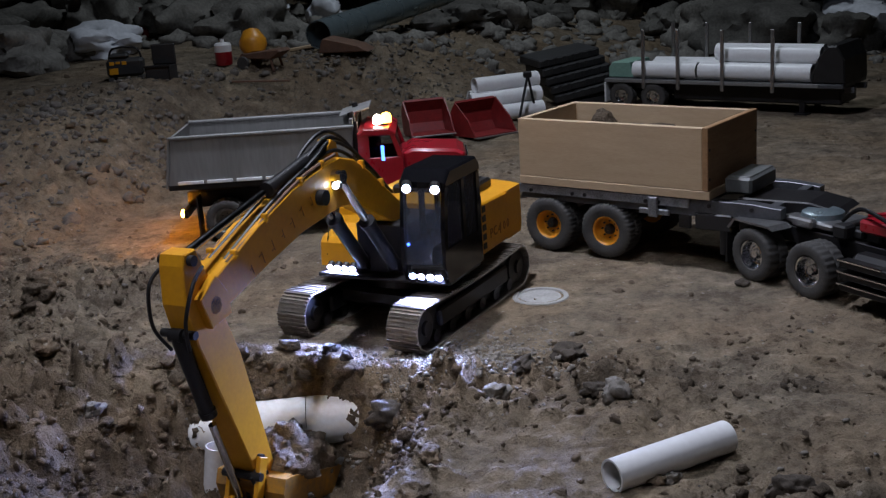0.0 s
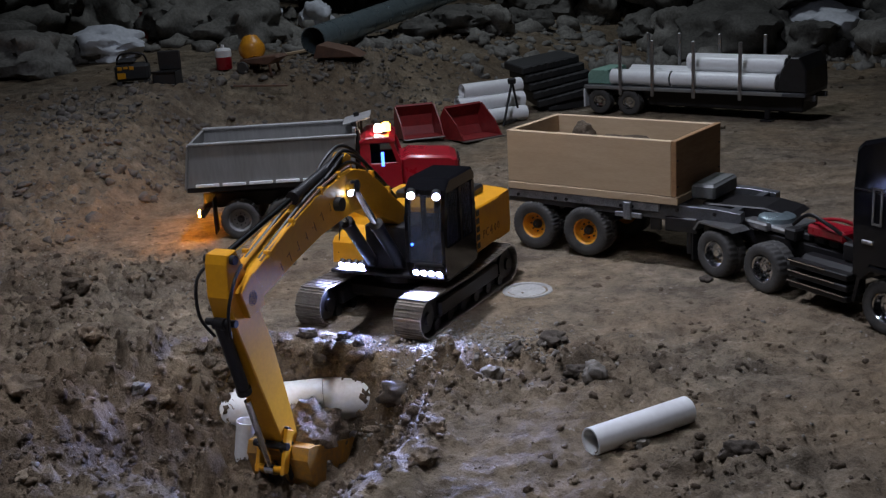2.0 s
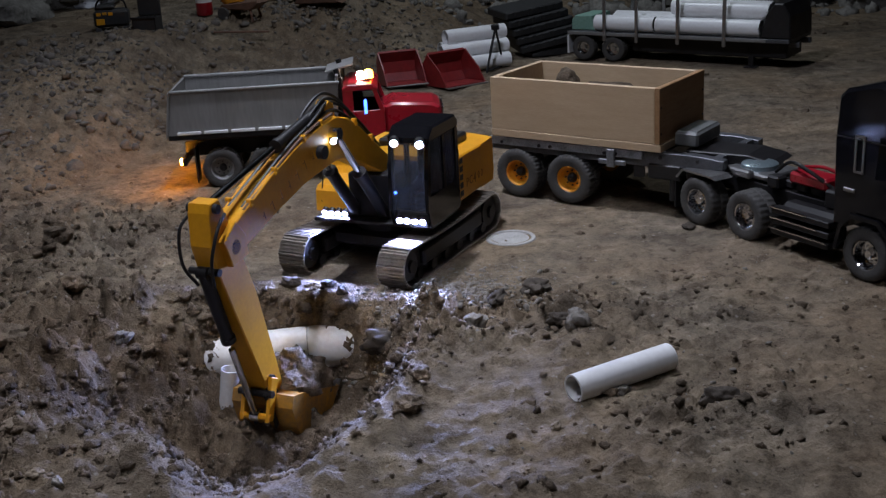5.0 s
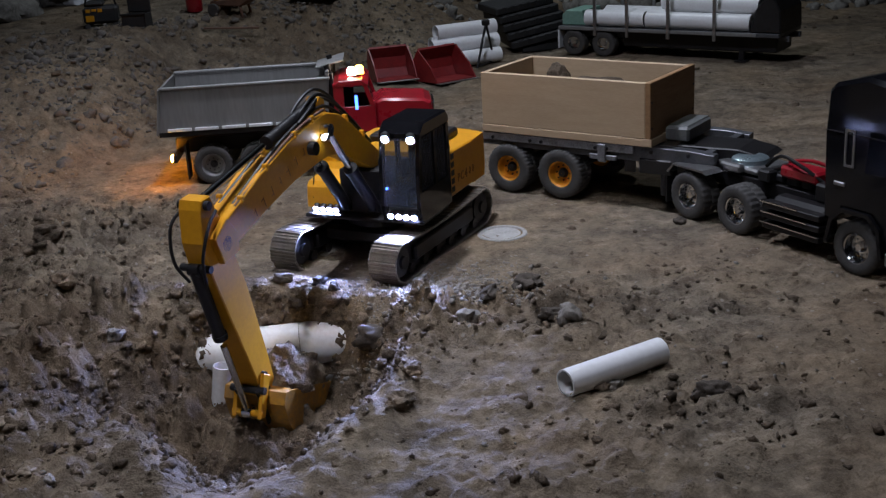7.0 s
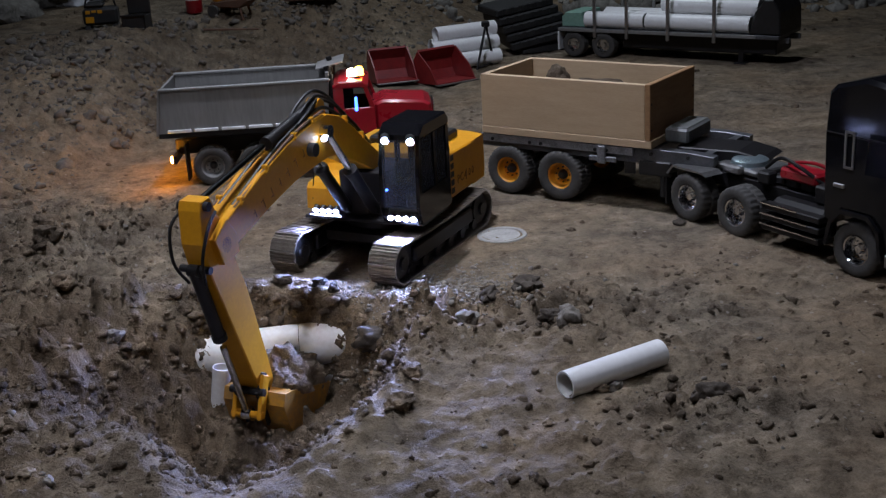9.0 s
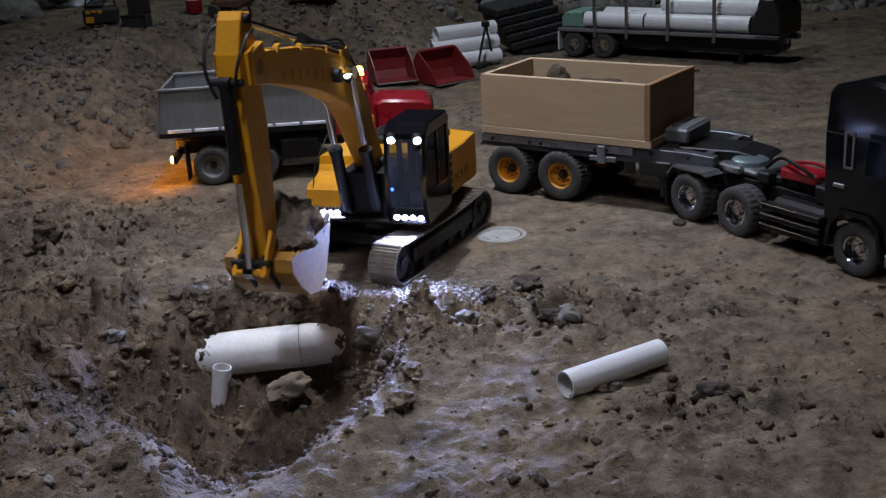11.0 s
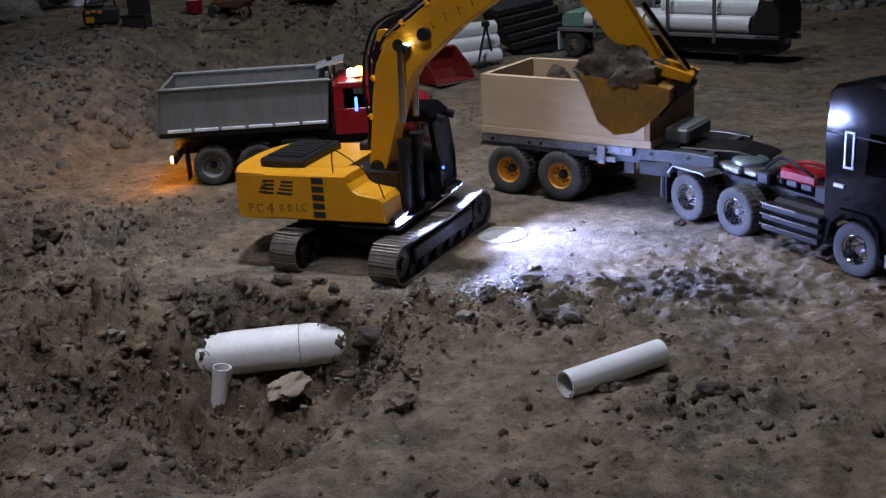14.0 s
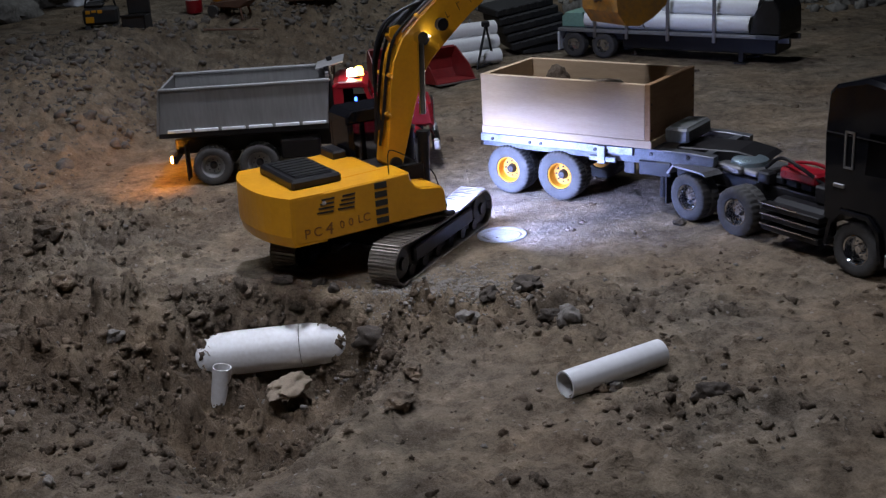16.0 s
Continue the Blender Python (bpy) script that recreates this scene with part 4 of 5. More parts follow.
# ---- trailer with the wooden box ----
trailer = thing("trailer", pose(0.230, 2.122, 0, 0, 0, -36), "dark grey trailer with chunky tyres on orange rims", "trailer")
bm = bmesh.new()
for y in (-0.09, 0.07):
    add_prism(bm, [(-0.11, 0.088), (-0.11, 0.112), (0.30, 0.112), (0.345, 0.108), (0.345, 0.092), (0.20, 0.085)], y, y + 0.02, 0.001)
add_box(bm, (-0.11, -0.07, 0.092), (0.20, 0.07, 0.106))
for x in (-0.1, 0.0, 0.11, 0.22, 0.32):
    add_box(bm, (x, -0.072, 0.09), (x + 0.014, 0.072, 0.109))
chassis = part("chassis", bm, RAIL_GREY, trailer, "grey painted steel trailer frame")
part("side_rail", box((-0.112, -0.096, 0.098), (0.20, -0.0905, 0.1125), 0.001), RAIL_STEEL, trailer)
part("side_rail", box((-0.112, 0.0905, 0.098), (0.20, 0.096, 0.1125), 0.001), RAIL_STEEL, trailer)
bm = box((0.21, -0.094, 0.066), (0.27, -0.086, 0.092), 0.002)
add_box(bm, (0.28, -0.092, 0.07), (0.335, -0.086, 0.09), 0.002)
add_tube(bm, (0.255, -0.088, 0.03), (0.255, -0.088, 0.09), 0.006, 10)
add_box(bm, (0.18, -0.088, 0.064), (0.2, -0.082, 0.09), 0.001)
part("landing_leg", bm, SATIN_DARK, trailer)
for x in (-0.085, -0.005, 0.018, 0.128, 0.150, 0.232, 0.30):
    part("bolt", tube((x, -0.0925 if x > 0.2 else -0.0985, 0.1035), (x, -0.088, 0.1035), 0.0032, 8), BLACK, trailer)
bm = box((0.135, -0.103, 0.080), (0.150, -0.0965, 0.112), 0.001)
add_box(bm, (0.118, -0.101, 0.084), (0.170, -0.0965, 0.093), 0.001)
part("ratchet_bracket", bm, RAIL_STEEL, trailer, "bare steel bracket")
part("king_pin", tube((0.39, -0.03, 0.08), (0.39, -0.03, 0.105), 0.012), STEEL, trailer)
part("gooseneck", prism([(0.26, 0.088), (0.26, 0.110), (0.37, 0.112), (0.41, 0.104), (0.42, 0.098), (0.34, 0.092)], -0.05, 0.03, 0.002), BLACK, trailer)
bm = bmesh.new()
for x in (-0.054, 0.055):
    add_tube(bm, (x, -0.08, 0.046), (x, 0.08, 0.046), 0.008, 10)
    add_box(bm, (x - 0.03, -0.066, 0.06), (x + 0.03, -0.05, 0.07), 0.002)
    add_box(bm, (x - 0.03, 0.05, 0.06), (x + 0.03, 0.066, 0.07), 0.002)
    add_box(bm, (x - 0.008, -0.066, 0.046), (x + 0.008, -0.05, 0.09))
    add_box(bm, (x - 0.008, 0.05, 0.046), (x + 0.008, 0.066, 0.09))
part("axle", bm, BLACK, trailer)
w = wheel_set(trailer, 0.0465, 0.044, ORANGE, -0.054, 0.099, -1, lugs=38, rim_r=0.5, knob=True, label="orange-painted wheel with a chunky tyre")
more_wheel(w, 0.055, 0.099, -1, 0.044, 0.0465)
more_wheel(w, -0.054, 0.099, 1, 0.044, 0.0465)
more_wheel(w, 0.055, 0.099, 1, 0.044, 0.0465)
bm = box((0.236, -0.045, 0.1135), (0.280, 0.055, 0.140), 0.004)
add_box(bm, (0.240, -0.040, 0.140), (0.276, 0.050, 0.1415), 0.0005)
tagged(part("battery_box", bm, GREY_BOX, None, at=trailer.matrix_basis), "dark grey metal box on the trailer's neck", "box")

crate = thing("wooden_crate", trailer.matrix_basis.copy(), "open-topped plywood crate half full of soil, on a trailer", "crate")
T = 0.010
X0, X1, Y0, Y1, Z0, Z1 = -0.106, 0.234, -0.097, 0.085, 0.1135, 0.2235
part("side_board", box((X0, Y0, Z0 + 0.014), (X1 - T - 0.0005, Y0 + T, Z1), 0.001), WOOD, crate)
part("side_board", box((X0, Y1 - T, Z0 + 0.014), (X1 - T - 0.0005, Y1, Z1), 0.001), WOOD, crate)
part("base_board", box((X0 - 0.001, Y0 - 0.0006, Z0), (X1 + 0.002, Y1 + 0.002, Z0 + 0.0137), 0.001), WOOD, crate, "lower plywood floor board")
part("end_board", box((X1 - T, Y0 - 0.001, Z0 + 0.014), (X1, Y1 + 0.001, Z1 + 0.001), 0.001), WOOD_SHADED, crate, "plywood end with its shade painted in darker")
part("end_board", box((X0 + 0.0005, Y0 + T + 0.0005, Z0 + 0.014), (X0 + T, Y1 - T - 0.0005, Z1), 0.001), WOOD, crate)
for y in (Y0 + 0.004, Y1 - 0.006):
    for z in (0.145, 0.19):
        part("screw", tube((X1 - 0.001, y, z), (X1 + 0.0008, y, z), 0.0022, 8), SATIN_DARK, crate)


def heap(name, cx, cy, cz, rx, ry, rz, mat, label, seed, at=None, sub=4):
    bm = bmesh.new()
    bmesh.ops.create_icosphere(bm, subdivisions=sub, radius=1)
    o = Vector((seed * 2.3, seed, seed * 5.1))
    for v in bm.verts:
        c = v.co.copy()
        k = 1 + 0.25 * noise.noise(c * 2 + o) + 0.15 * abs(noise.noise(c * 5 + o)) + 0.06 * noise.noise(c * 13 + o)
        v.co = Vector((cx + c.x * rx * k, cy + c.y * ry * k, cz + c.z * rz * k))
    return tagged(part(name, bm, mat, None, smooth=True, at=at, angle=50), label, "soil")


heap("soil_in_crate", 0.06, 0.005, 0.135, 0.135, 0.066, 0.066, CLOD, "brown soil heaped inside the plywood crate", 2, trailer.matrix_basis)
heap("soil_clod", -0.03, 0.055, 0.185, 0.022, 0.018, 0.032, CLOD, "dark clod of soil in the crate's corner", 5, trailer.matrix_basis)

# ---- black tractor ----
tractor = thing("truck", pose(0.521, 1.848, 0, 0, 0, -60), "glossy black high-roof tractor truck coupled to a trailer", "truck")
bm = bmesh.new()
for y in (-0.04, 0.028):
    add_box(bm, (-0.10, y, 0.058), (0.36, y + 0.012, 0.082), 0.001)
for x in (-0.09, 0.0, 0.09, 0.17):
    add_box(bm, (x, -0.03, 0.062), (x + 0.012, 0.03, 0.078))
for x in (-0.055, 0.055, 0.292):
    add_tube(bm, (x, -0.07, 0.042), (x, 0.07, 0.042), 0.007, 10)
part("chassis", bm, BLACK, tractor, "black ladder frame")
bm = box((-0.045, -0.04, 0.086), (0.05, 0.04, 0.096), 0.003)
add_box(bm, (-0.075, -0.03, 0.082), (-0.04, 0.03, 0.09), 0.002)
part("fifth_wheel", bm, STEEL, tractor, "grey coupling plate")
bm = bmesh.new()
for k in range(3):
    add_box(bm, (0.075 + 0.03 * k, -0.035, 0.084), (0.1 + 0.03 * k, 0.03, 0.098 + 0.004 * (k % 2)), 0.003)
part("red_battery", box((0.10, -0.045, 0.098), (0.175, -0.005, 0.117), 0.004), RED, tractor, "red battery pack between the frame rails")
part("equipment", bm, SATIN_DARK, tractor)
bm = bmesh.new()
for k in range(3):
    add_box(bm, (0.115, -0.096, 0.030 + 0.0165 * k), (0.228, -0.078, 0.040 + 0.0165 * k), 0.0015)
part("side_step", bm, BLACK, tractor)
for k in range(3):
    part("chrome_strip", box((0.113, -0.0975, 0.0385 + 0.0165 * k), (0.226 - 0.02 * k, -0.0945, 0.0405 + 0.0165 * k)), CHROME, tractor)
part("fuel_tank", box((0.115, -0.078, 0.03), (0.225, -0.045, 0.078), 0.008), BLACK, tractor)
part("fuel_tank", box((0.115, 0.045, 0.03), (0.225, 0.09, 0.078), 0.008), BLACK, tractor)
cab_pts = [(0.232, 0.072), (0.228, 0.20), (0.233, 0.262), (0.245, 0.274), (0.30, 0.288), (0.345, 0.282), (0.378, 0.235), (0.395, 0.165), (0.402, 0.10), (0.402, 0.040),
           (0.345, 0.036), (0.336, 0.075), (0.318, 0.094), (0.27, 0.094), (0.253, 0.072)]
part("cab", prism(cab_pts, -0.096, 0.096, 0.006), GLOSS_BLACK, tractor, "glossy black sleeper cab", smooth=True, angle=30)
for s in (-1, 1):
    y = s * 0.0965
    part("side_window", prism([(0.305, 0.155), (0.31, 0.215), (0.35, 0.215), (0.378, 0.16)], y - 0.0006, y + 0.0006), GLASS, tractor)
    bm = bmesh.new()
    for a, b in (((0.268, 0.158), (0.285, 0.212)),):
        for lo, hi in (((a[0], a[1]), (a[0] + 0.003, b[1])), ((b[0] - 0.003, a[1]), (b[0], b[1])), ((a[0], a[1]), (b[0], a[1] + 0.003)), ((a[0], b[1] - 0.003), (b[0], b[1]))):
            add_box(bm, (lo[0], y - 0.0012, lo[1]), (hi[0], y + 0.0012, hi[1]))
    part("window_trim", bm, STEEL, tractor)
    part("cab_seam", box((0.234, y - 0.0009, 0.205), (0.375, y + 0.0009, 0.2065)), SATIN_DARK, tractor)
    part("door_handle", box((0.252, y - 0.002, 0.128), (0.272, y + 0.002, 0.134), 0.001), STEEL, tractor)
    part("fender", prism([(0.242, 0.04), (0.25, 0.078), (0.27, 0.098), (0.318, 0.098), (0.338, 0.08), (0.345, 0.04), (0.339, 0.04), (0.333, 0.075), (0.316, 0.092),
                          (0.272, 0.092), (0.256, 0.075), (0.248, 0.04)], s * 0.098 - 0.004, s * 0.098 + 0.002), GLOSS_BLACK, tractor)
    part("cab_step", box((0.348, s * 0.094 - 0.006, 0.03), (0.395, s * 0.094 + 0.006, 0.05), 0.002), STEEL, tractor)
part("roof_light", box((0.30, -0.02, 0.287), (0.32, 0.02, 0.293), 0.002), GLOSS_BLACK, tractor)
w = wheel_set(tractor, 0.0415, 0.040, CHROME, -0.055, 0.095, -1, rim_r=0.52, label="chrome-rimmed rear wheel")
for x, s in ((0.055, -1), (-0.055, 1), (0.055, 1)):
    more_wheel(w, x, 0.095, s, 0.040, 0.0415)
for x in (0.295,):
    more_wheel(w, x, 0.092, -1, 0.03, 0.0415)
    more_wheel(w, x, 0.092, 1, 0.03, 0.0415)
part("mud_flap", box((-0.108, -0.094, 0.02), (-0.104, -0.055, 0.085)), BLACK, tractor)
part("rear_fender", prism([(-0.105, 0.075), (-0.09, 0.0915), (-0.02, 0.0915), (-0.01, 0.086), (-0.02, 0.0885), (-0.088, 0.0885), (-0.10, 0.074)], -0.095, -0.056), STEEL, tractor)
for x0, y0, z0, x1, y1, z1, m_ in ((-0.02, -0.05, 0.086, 0.02, -0.036, 0.100, STEEL), (0.06, -0.052, 0.084, 0.085, -0.03, 0.104, SATIN_DARK), (0.185, -0.06, 0.08, 0.215, -0.035, 0.108, BLACK),
                                   (0.185, 0.01, 0.08, 0.22, 0.05, 0.112, SATIN_DARK), (-0.075, -0.02, 0.09, -0.05, 0.015, 0.099, STEEL)):
    part("fitting", box((x0, y0, z0), (x1, y1, z1), 0.003), m_, tractor)
for k in range(3):
    part("air_tank", tube((0.07 + 0.035 * k, -0.035, 0.052), (0.07 + 0.035 * k, 0.03, 0.052), 0.010, 14), SATIN_DARK, tractor, smooth=True)
part("saddle", lathe([(0.0005, 0.006), (0.024, 0.006), (0.030, 0.003), (0.032, -0.004)], 20, pose(0, 0, 0, 90, 0, 0)), GALV, tractor, "blue-grey coupling saddle", smooth=True, at=pose(0.0, -0.005, 0.100))
part("air_hose", wire([(0.225, -0.02, 0.12), (0.19, -0.03, 0.10), (0.15, -0.05, 0.125), (0.10, -0.04, 0.13), (0.06, -0.03, 0.105)], 0.003), BLACK, tractor, smooth=True)
part("air_hose", wire([(0.225, 0.02, 0.12), (0.18, 0.02, 0.105), (0.13, 0.0, 0.12), (0.08, 0.0, 0.11)], 0.003), RED, tractor, smooth=True)

# ---- grey tipper with red cab ----
tipper = thing("dump_truck", pose(-0.4065, 2.348, 0, 0, 0, 2), "red long-nosed dump truck with a grey metal tipping body", "truck")
bm = bmesh.new()
for y in (-0.045, 0.033):
    add_box(bm, (-0.125, y, 0.06), (0.38, y + 0.012, 0.09), 0.001)
for x in (-0.048, 0.045, 0.33):
    add_tube(bm, (x, -0.07, 0.041), (x, 0.07, 0.041), 0.007, 10)
add_box(bm, (0.09, -0.085, 0.045), (0.17, -0.05, 0.085), 0.004)
part("chassis", bm, BLACK, tipper)
bed_side = [(-0.146, 0.112), (-0.133, 0.1985), (0.198, 0.2015), (0.19, 0.112)]
bm = bmesh.new()
for y in (-0.092, 0.086):
    add_prism(bm, bed_side, y, y + 0.006, 0.001)
add_box(bm, (-0.145, -0.086, 0.110), (0.19, 0.086, 0.117))
add_prism(bm, [(0.184, 0.112), (0.192, 0.213), (0.198, 0.213), (0.19, 0.112)], -0.086, 0.086)
body = part("tipping_body", bm, ALU, tipper, "dull grey metal tipping body")
part("tailgate", prism([(-0.152, 0.108), (-0.139, 0.1985), (-0.134, 0.1985), (-0.147, 0.108)], -0.092, 0.092, 0.001), ALU, tipper)
part("top_rail", box((-0.136, -0.096, 0.1975), (0.2, -0.088, 0.2035), 0.0015), ALU, tipper)
part("top_rail", box((-0.136, 0.084, 0.1975), (0.2, 0.096, 0.2035), 0.0015), ALU, tipper)
part("cab_guard", prism([(0.168, 0.204), (0.168, 0.208), (0.225, 0.221), (0.225, 0.217)], 0.0, 0.09, 0.001), ALU, tipper)
for k in range(6):
    x = -0.128 + k * 0.0535
    part("bright_strip", box((x, -0.0965, 0.1145), (x + 0.047, -0.0925, 0.1205), 0.0008), PALE_RAIL, tipper, "white reflective side strip")
part("side_rail", box((-0.146, -0.0925, 0.104), (0.19, -0.088, 0.1135)), BLACK, tipper)
part("side_rail", box((-0.146, 0.088, 0.104), (0.19, 0.0925, 0.1135)), BLACK, tipper)
part("tail_shelf", box((-0.152, -0.08, 0.102), (-0.09, 0.08, 0.1085), 0.001), ALU, tipper)
w = wheel_set(tipper, 0.0405, 0.036, ALU, -0.048, 0.092, -1, rim_r=0.56, label="dusty grey wheel")
for x, s in ((0.045, -1), (-0.048, 1), (0.045, 1), (0.33, -1), (0.33, 1)):
    more_wheel(w, x, 0.092, s, 0.036, 0.0405)
bm = bmesh.new()
for y in (-0.075, 0.068):
    add_prism(bm, [(0.205, 0.085), (0.205, 0.150), (0.285, 0.150), (0.285, 0.085)], y, y + 0.007, 0.001)
    add_box(bm, (0.205, y, 0.150), (0.224, y + 0.007, 0.208))
    add_prism(bm, [(0.276, 0.15), (0.262, 0.208), (0.270, 0.208), (0.285, 0.15)], y, y + 0.007)
add_prism(bm, [(0.203, 0.200), (0.203, 0.208), (0.215, 0.217), (0.262, 0.217), (0.274, 0.206), (0.274, 0.200)], -0.076, 0.076, 0.003)
add_box(bm, (0.203, -0.07, 0.085), (0.208, 0.07, 0.205))
add_box(bm, (0.278, -0.07, 0.085), (0.285, 0.07, 0.152))
part("cab", bm, RED, tipper, "glossy red cab")
part("side_window", box((0.224, -0.0725, 0.150), (0.274, -0.0705, 0.205)), GLASS, tipper)
part("windscreen", prism([(0.279, 0.152), (0.264, 0.203), (0.266, 0.203), (0.281, 0.152)], -0.066, 0.066), GLASS, tipper)
part("driver_seat", box((0.215, -0.05, 0.10), (0.24, 0.05, 0.175), 0.005), CLOTH_BLACK, tipper)
part("blue_cab_light", box((0.245, -0.076, 0.142), (0.251, -0.0735, 0.178), 0.001), BLUE_LED, tipper, "blue glowing cab light")
hood = [(0.285, 0.088), (0.285, 0.153), (0.30, 0.162), (0.385, 0.154), (0.398, 0.144), (0.402, 0.088)]
part("hood", prism(hood, -0.058, 0.058, 0.006), RED, tipper, "glossy red long hood", smooth=True, angle=30)
for s in (-1, 1):
    part("fender", prism([(0.285, 0.06), (0.29, 0.085), (0.31, 0.096), (0.35, 0.096), (0.372, 0.085), (0.39, 0.06), (0.383, 0.06), (0.366, 0.082), (0.348, 0.09), (0.312, 0.09),
                          (0.296, 0.082), (0.291, 0.06)], s * 0.075 - 0.02, s * 0.075 + 0.02), RED, tipper)
    bm = tube((0.197, s * 0.06, 0.09), (0.197, s * 0.06, 0.205), 0.0085, 14)
    add_tube(bm, (0.197, s * 0.06, 0.205), (0.193, s * 0.06, 0.222), 0.006, 12)
    part("exhaust_stack", bm, BLACK, tipper, smooth=True)
part("grille", box((0.400, -0.045, 0.07), (0.405, 0.045, 0.14), 0.002), CHROME, tipper)
part("bumper", box((0.395, -0.085, 0.04), (0.412, 0.085, 0.065), 0.004), CHROME, tipper)
# low-roofed cab: its parts are a fifth lower than their drawing
for o in tipper.children:
    if o.name.split(".")[0] in ("cab", "side_window", "windscreen", "driver_seat", "blue_cab_light", "hood", "grille"):
        o.data.transform(Matrix.Translation((0, 0, 0.017)) @ Matrix.Diagonal((1, 1, 0.8, 1)))
part("beacon_base", tube((0.25, -0.03, 0.1905), (0.25, -0.03, 0.1945), 0.011), BLACK, tipper)
bm = lathe([(0.0095, 0), (0.0095, 0.012), (0.007, 0.017), (0.0005, 0.019)], 16, pose(0, 0, 0, 90, 0, 0))
part("beacon", bm, BEACON, tipper, "lit amber beacon", smooth=True, at=pose(0.257, -0.03, 0.1945))
part("beacon_bulb", lathe([(0.0085, 0), (0.0085, 0.011), (0.006, 0.015), (0.0005, 0.017)], 14, pose(0, 0, 0, 90, 0, 0)), BEACON_WHITE, tipper, "bright beacon bulb", smooth=True,
     at=pose(0.241, -0.036, 0.1945))
part("tail_lamp", box((-0.131, -0.088, 0.052), (-0.1262, -0.076, 0.064), 0.001), AMBER, tipper, "glowing amber tail lamp")
part("tail_lamp", box((-0.131, 0.076, 0.052), (-0.1262, 0.088, 0.064), 0.001), AMBER, tipper, "glowing amber tail lamp")
part("rear_beam", box((-0.126, -0.09, 0.05), (-0.118, 0.09, 0.066), 0.001), BLACK, tipper)
part("mud_flap", box((-0.100, -0.092, 0.015), (-0.097, -0.056, 0.088)), BLACK, tipper)

# ---- pipes and finds round the pit ----


def laid_pipe(name, p, q, r, wall, mat, label, group=""):
    p, q = Vector(p), Vector(q)
    m = Matrix.Translation(p)
    ob = part(name, pipe_mesh((0, 0, 0), q - p, r, wall, 32, 0.0), mat, None, smooth=True, at=m, angle=60)
    return tagged(ob, label, "pipe", group)


laid_pipe("plastic_pipe", (0.1318, 1.2112, 0.0195), (0.2568, 1.2860, 0.0195), 0.0168, 0.0022, PVC, "short white plastic pipe lying on bare earth")
# big buried pipe: two lengths with a dark joint
pa, pb = Vector((-0.3970, 1.5750, -0.0770)), Vector((-0.1260, 1.5850, -0.0660))
pj = pa.lerp(pb, 0.66)
buried = laid_pipe("drain_pipe", pa, pj.lerp(pa, 0.006), 0.0325, 0.003, PVC_DIRTY, "wide white drain pipe half buried in the pit wall", "buried pipe")
laid_pipe("drain_pipe", pj, pb, 0.0325, 0.003, PVC_DIRTY, "wide white drain pipe half buried in the pit wall", "buried pipe")
sa, sb = Vector((-0.3318, 1.5000, -0.1175)), Vector((-0.3227, 1.5000, -0.0612))
laid_pipe("pipe_stub", sa - (sb - sa) * 0.35, sb, 0.0135, 0.0015, PVC_DIRTY, "small upright grey-white pipe stub in the pit")

# round lid set in the ground
lid = bmesh.new()
add_lathe(lid, [(0.0005, 0.004), (0.030, 0.004), (0.031, 0.0025), (0.034, 0.0025), (0.035, 0.005), (0.041, 0.005), (0.043, 0.0), (0.043, -0.01)], 40, pose(0, 0, 0, 90, 0, 0))
tagged(part("manhole_lid", lid, CONCRETE, None, smooth=True, at=pose(0.100, 1.832, z_at(0.1, 1.832) - 0.0025)), "pale dusty round lid set flush in the ground", "lid")

# ---- log trailer at the back ----
flat = thing("flatbed_trailer", pose(0.525, 3.553, 0, 0, 0, -36), "long dark flatbed trailer with upright steel stakes", "trailer")
bm = box((-0.10, -0.09, 0.076), (0.585, 0.09, 0.088), 0.002)
for y in (-0.05, 0.038):
    add_prism(bm, [(-0.1, 0.058), (-0.1, 0.076), (0.6, 0.076), (0.6, 0.062), (0.2, 0.05)], y, y + 0.012)
part("deck", bm, RAIL_GREY, flat)
part("deck_edge", box((-0.10, -0.0935, 0.078), (0.52, -0.0905, 0.0875), 0.0006), ALU, flat)
part("headboard", prism([(0.500, 0.088), (0.515, 0.150), (0.54, 0.185), (0.565, 0.185), (0.585, 0.15), (0.588, 0.088)], -0.088, 0.088, 0.004), SATIN_DARK, flat, "dark rounded headboard")
part("green_block", prism([(-0.098, 0.0885), (-0.098, 0.118), (-0.085, 0.132), (-0.03, 0.132), (-0.022, 0.0885)], -0.07, 0.05, 0.002), GREEN_PALE, flat, "pale green rear board")
for x in (0.02, 0.125, 0.255, 0.395):
    for y in (-0.0965, 0.0905):
        part("stake", box((x, y, 0.062), (x + 0.010, y + 0.006, 0.226), 0.001), STEEL, flat)
bm = bmesh.new()
for x in (-0.05, 0.05):
    add_tube(bm, (x, -0.07, 0.038), (x, 0.07, 0.038), 0.006, 10)
    for y in (-0.05, 0.04):
        add_box(bm, (x - 0.006, y, 0.04), (x + 0.006, y + 0.010, 0.06))
part("axle", bm, BLACK, flat)
# added black box that stands in for the deep shade under the deck
part("underframe", box((0.10, -0.06, 0.03), (0.57, 0.06, 0.0755), 0.004), BLACK, flat, "black box added for the dark beneath the deck")
w = wheel_set(flat, 0.0385, 0.034, CHROME, -0.05, 0.09, -1, rim_r=0.5, label="chrome-rimmed trailer wheel")
for x, s in ((0.05, -1), (-0.05, 1), (0.05, 1)):
    more_wheel(w, x, 0.09, s, 0.034, 0.0385)
part("mud_guard", box((-0.104, -0.09, 0.02), (-0.098, -0.05, 0.075), 0.001), PALE_RAIL, flat)
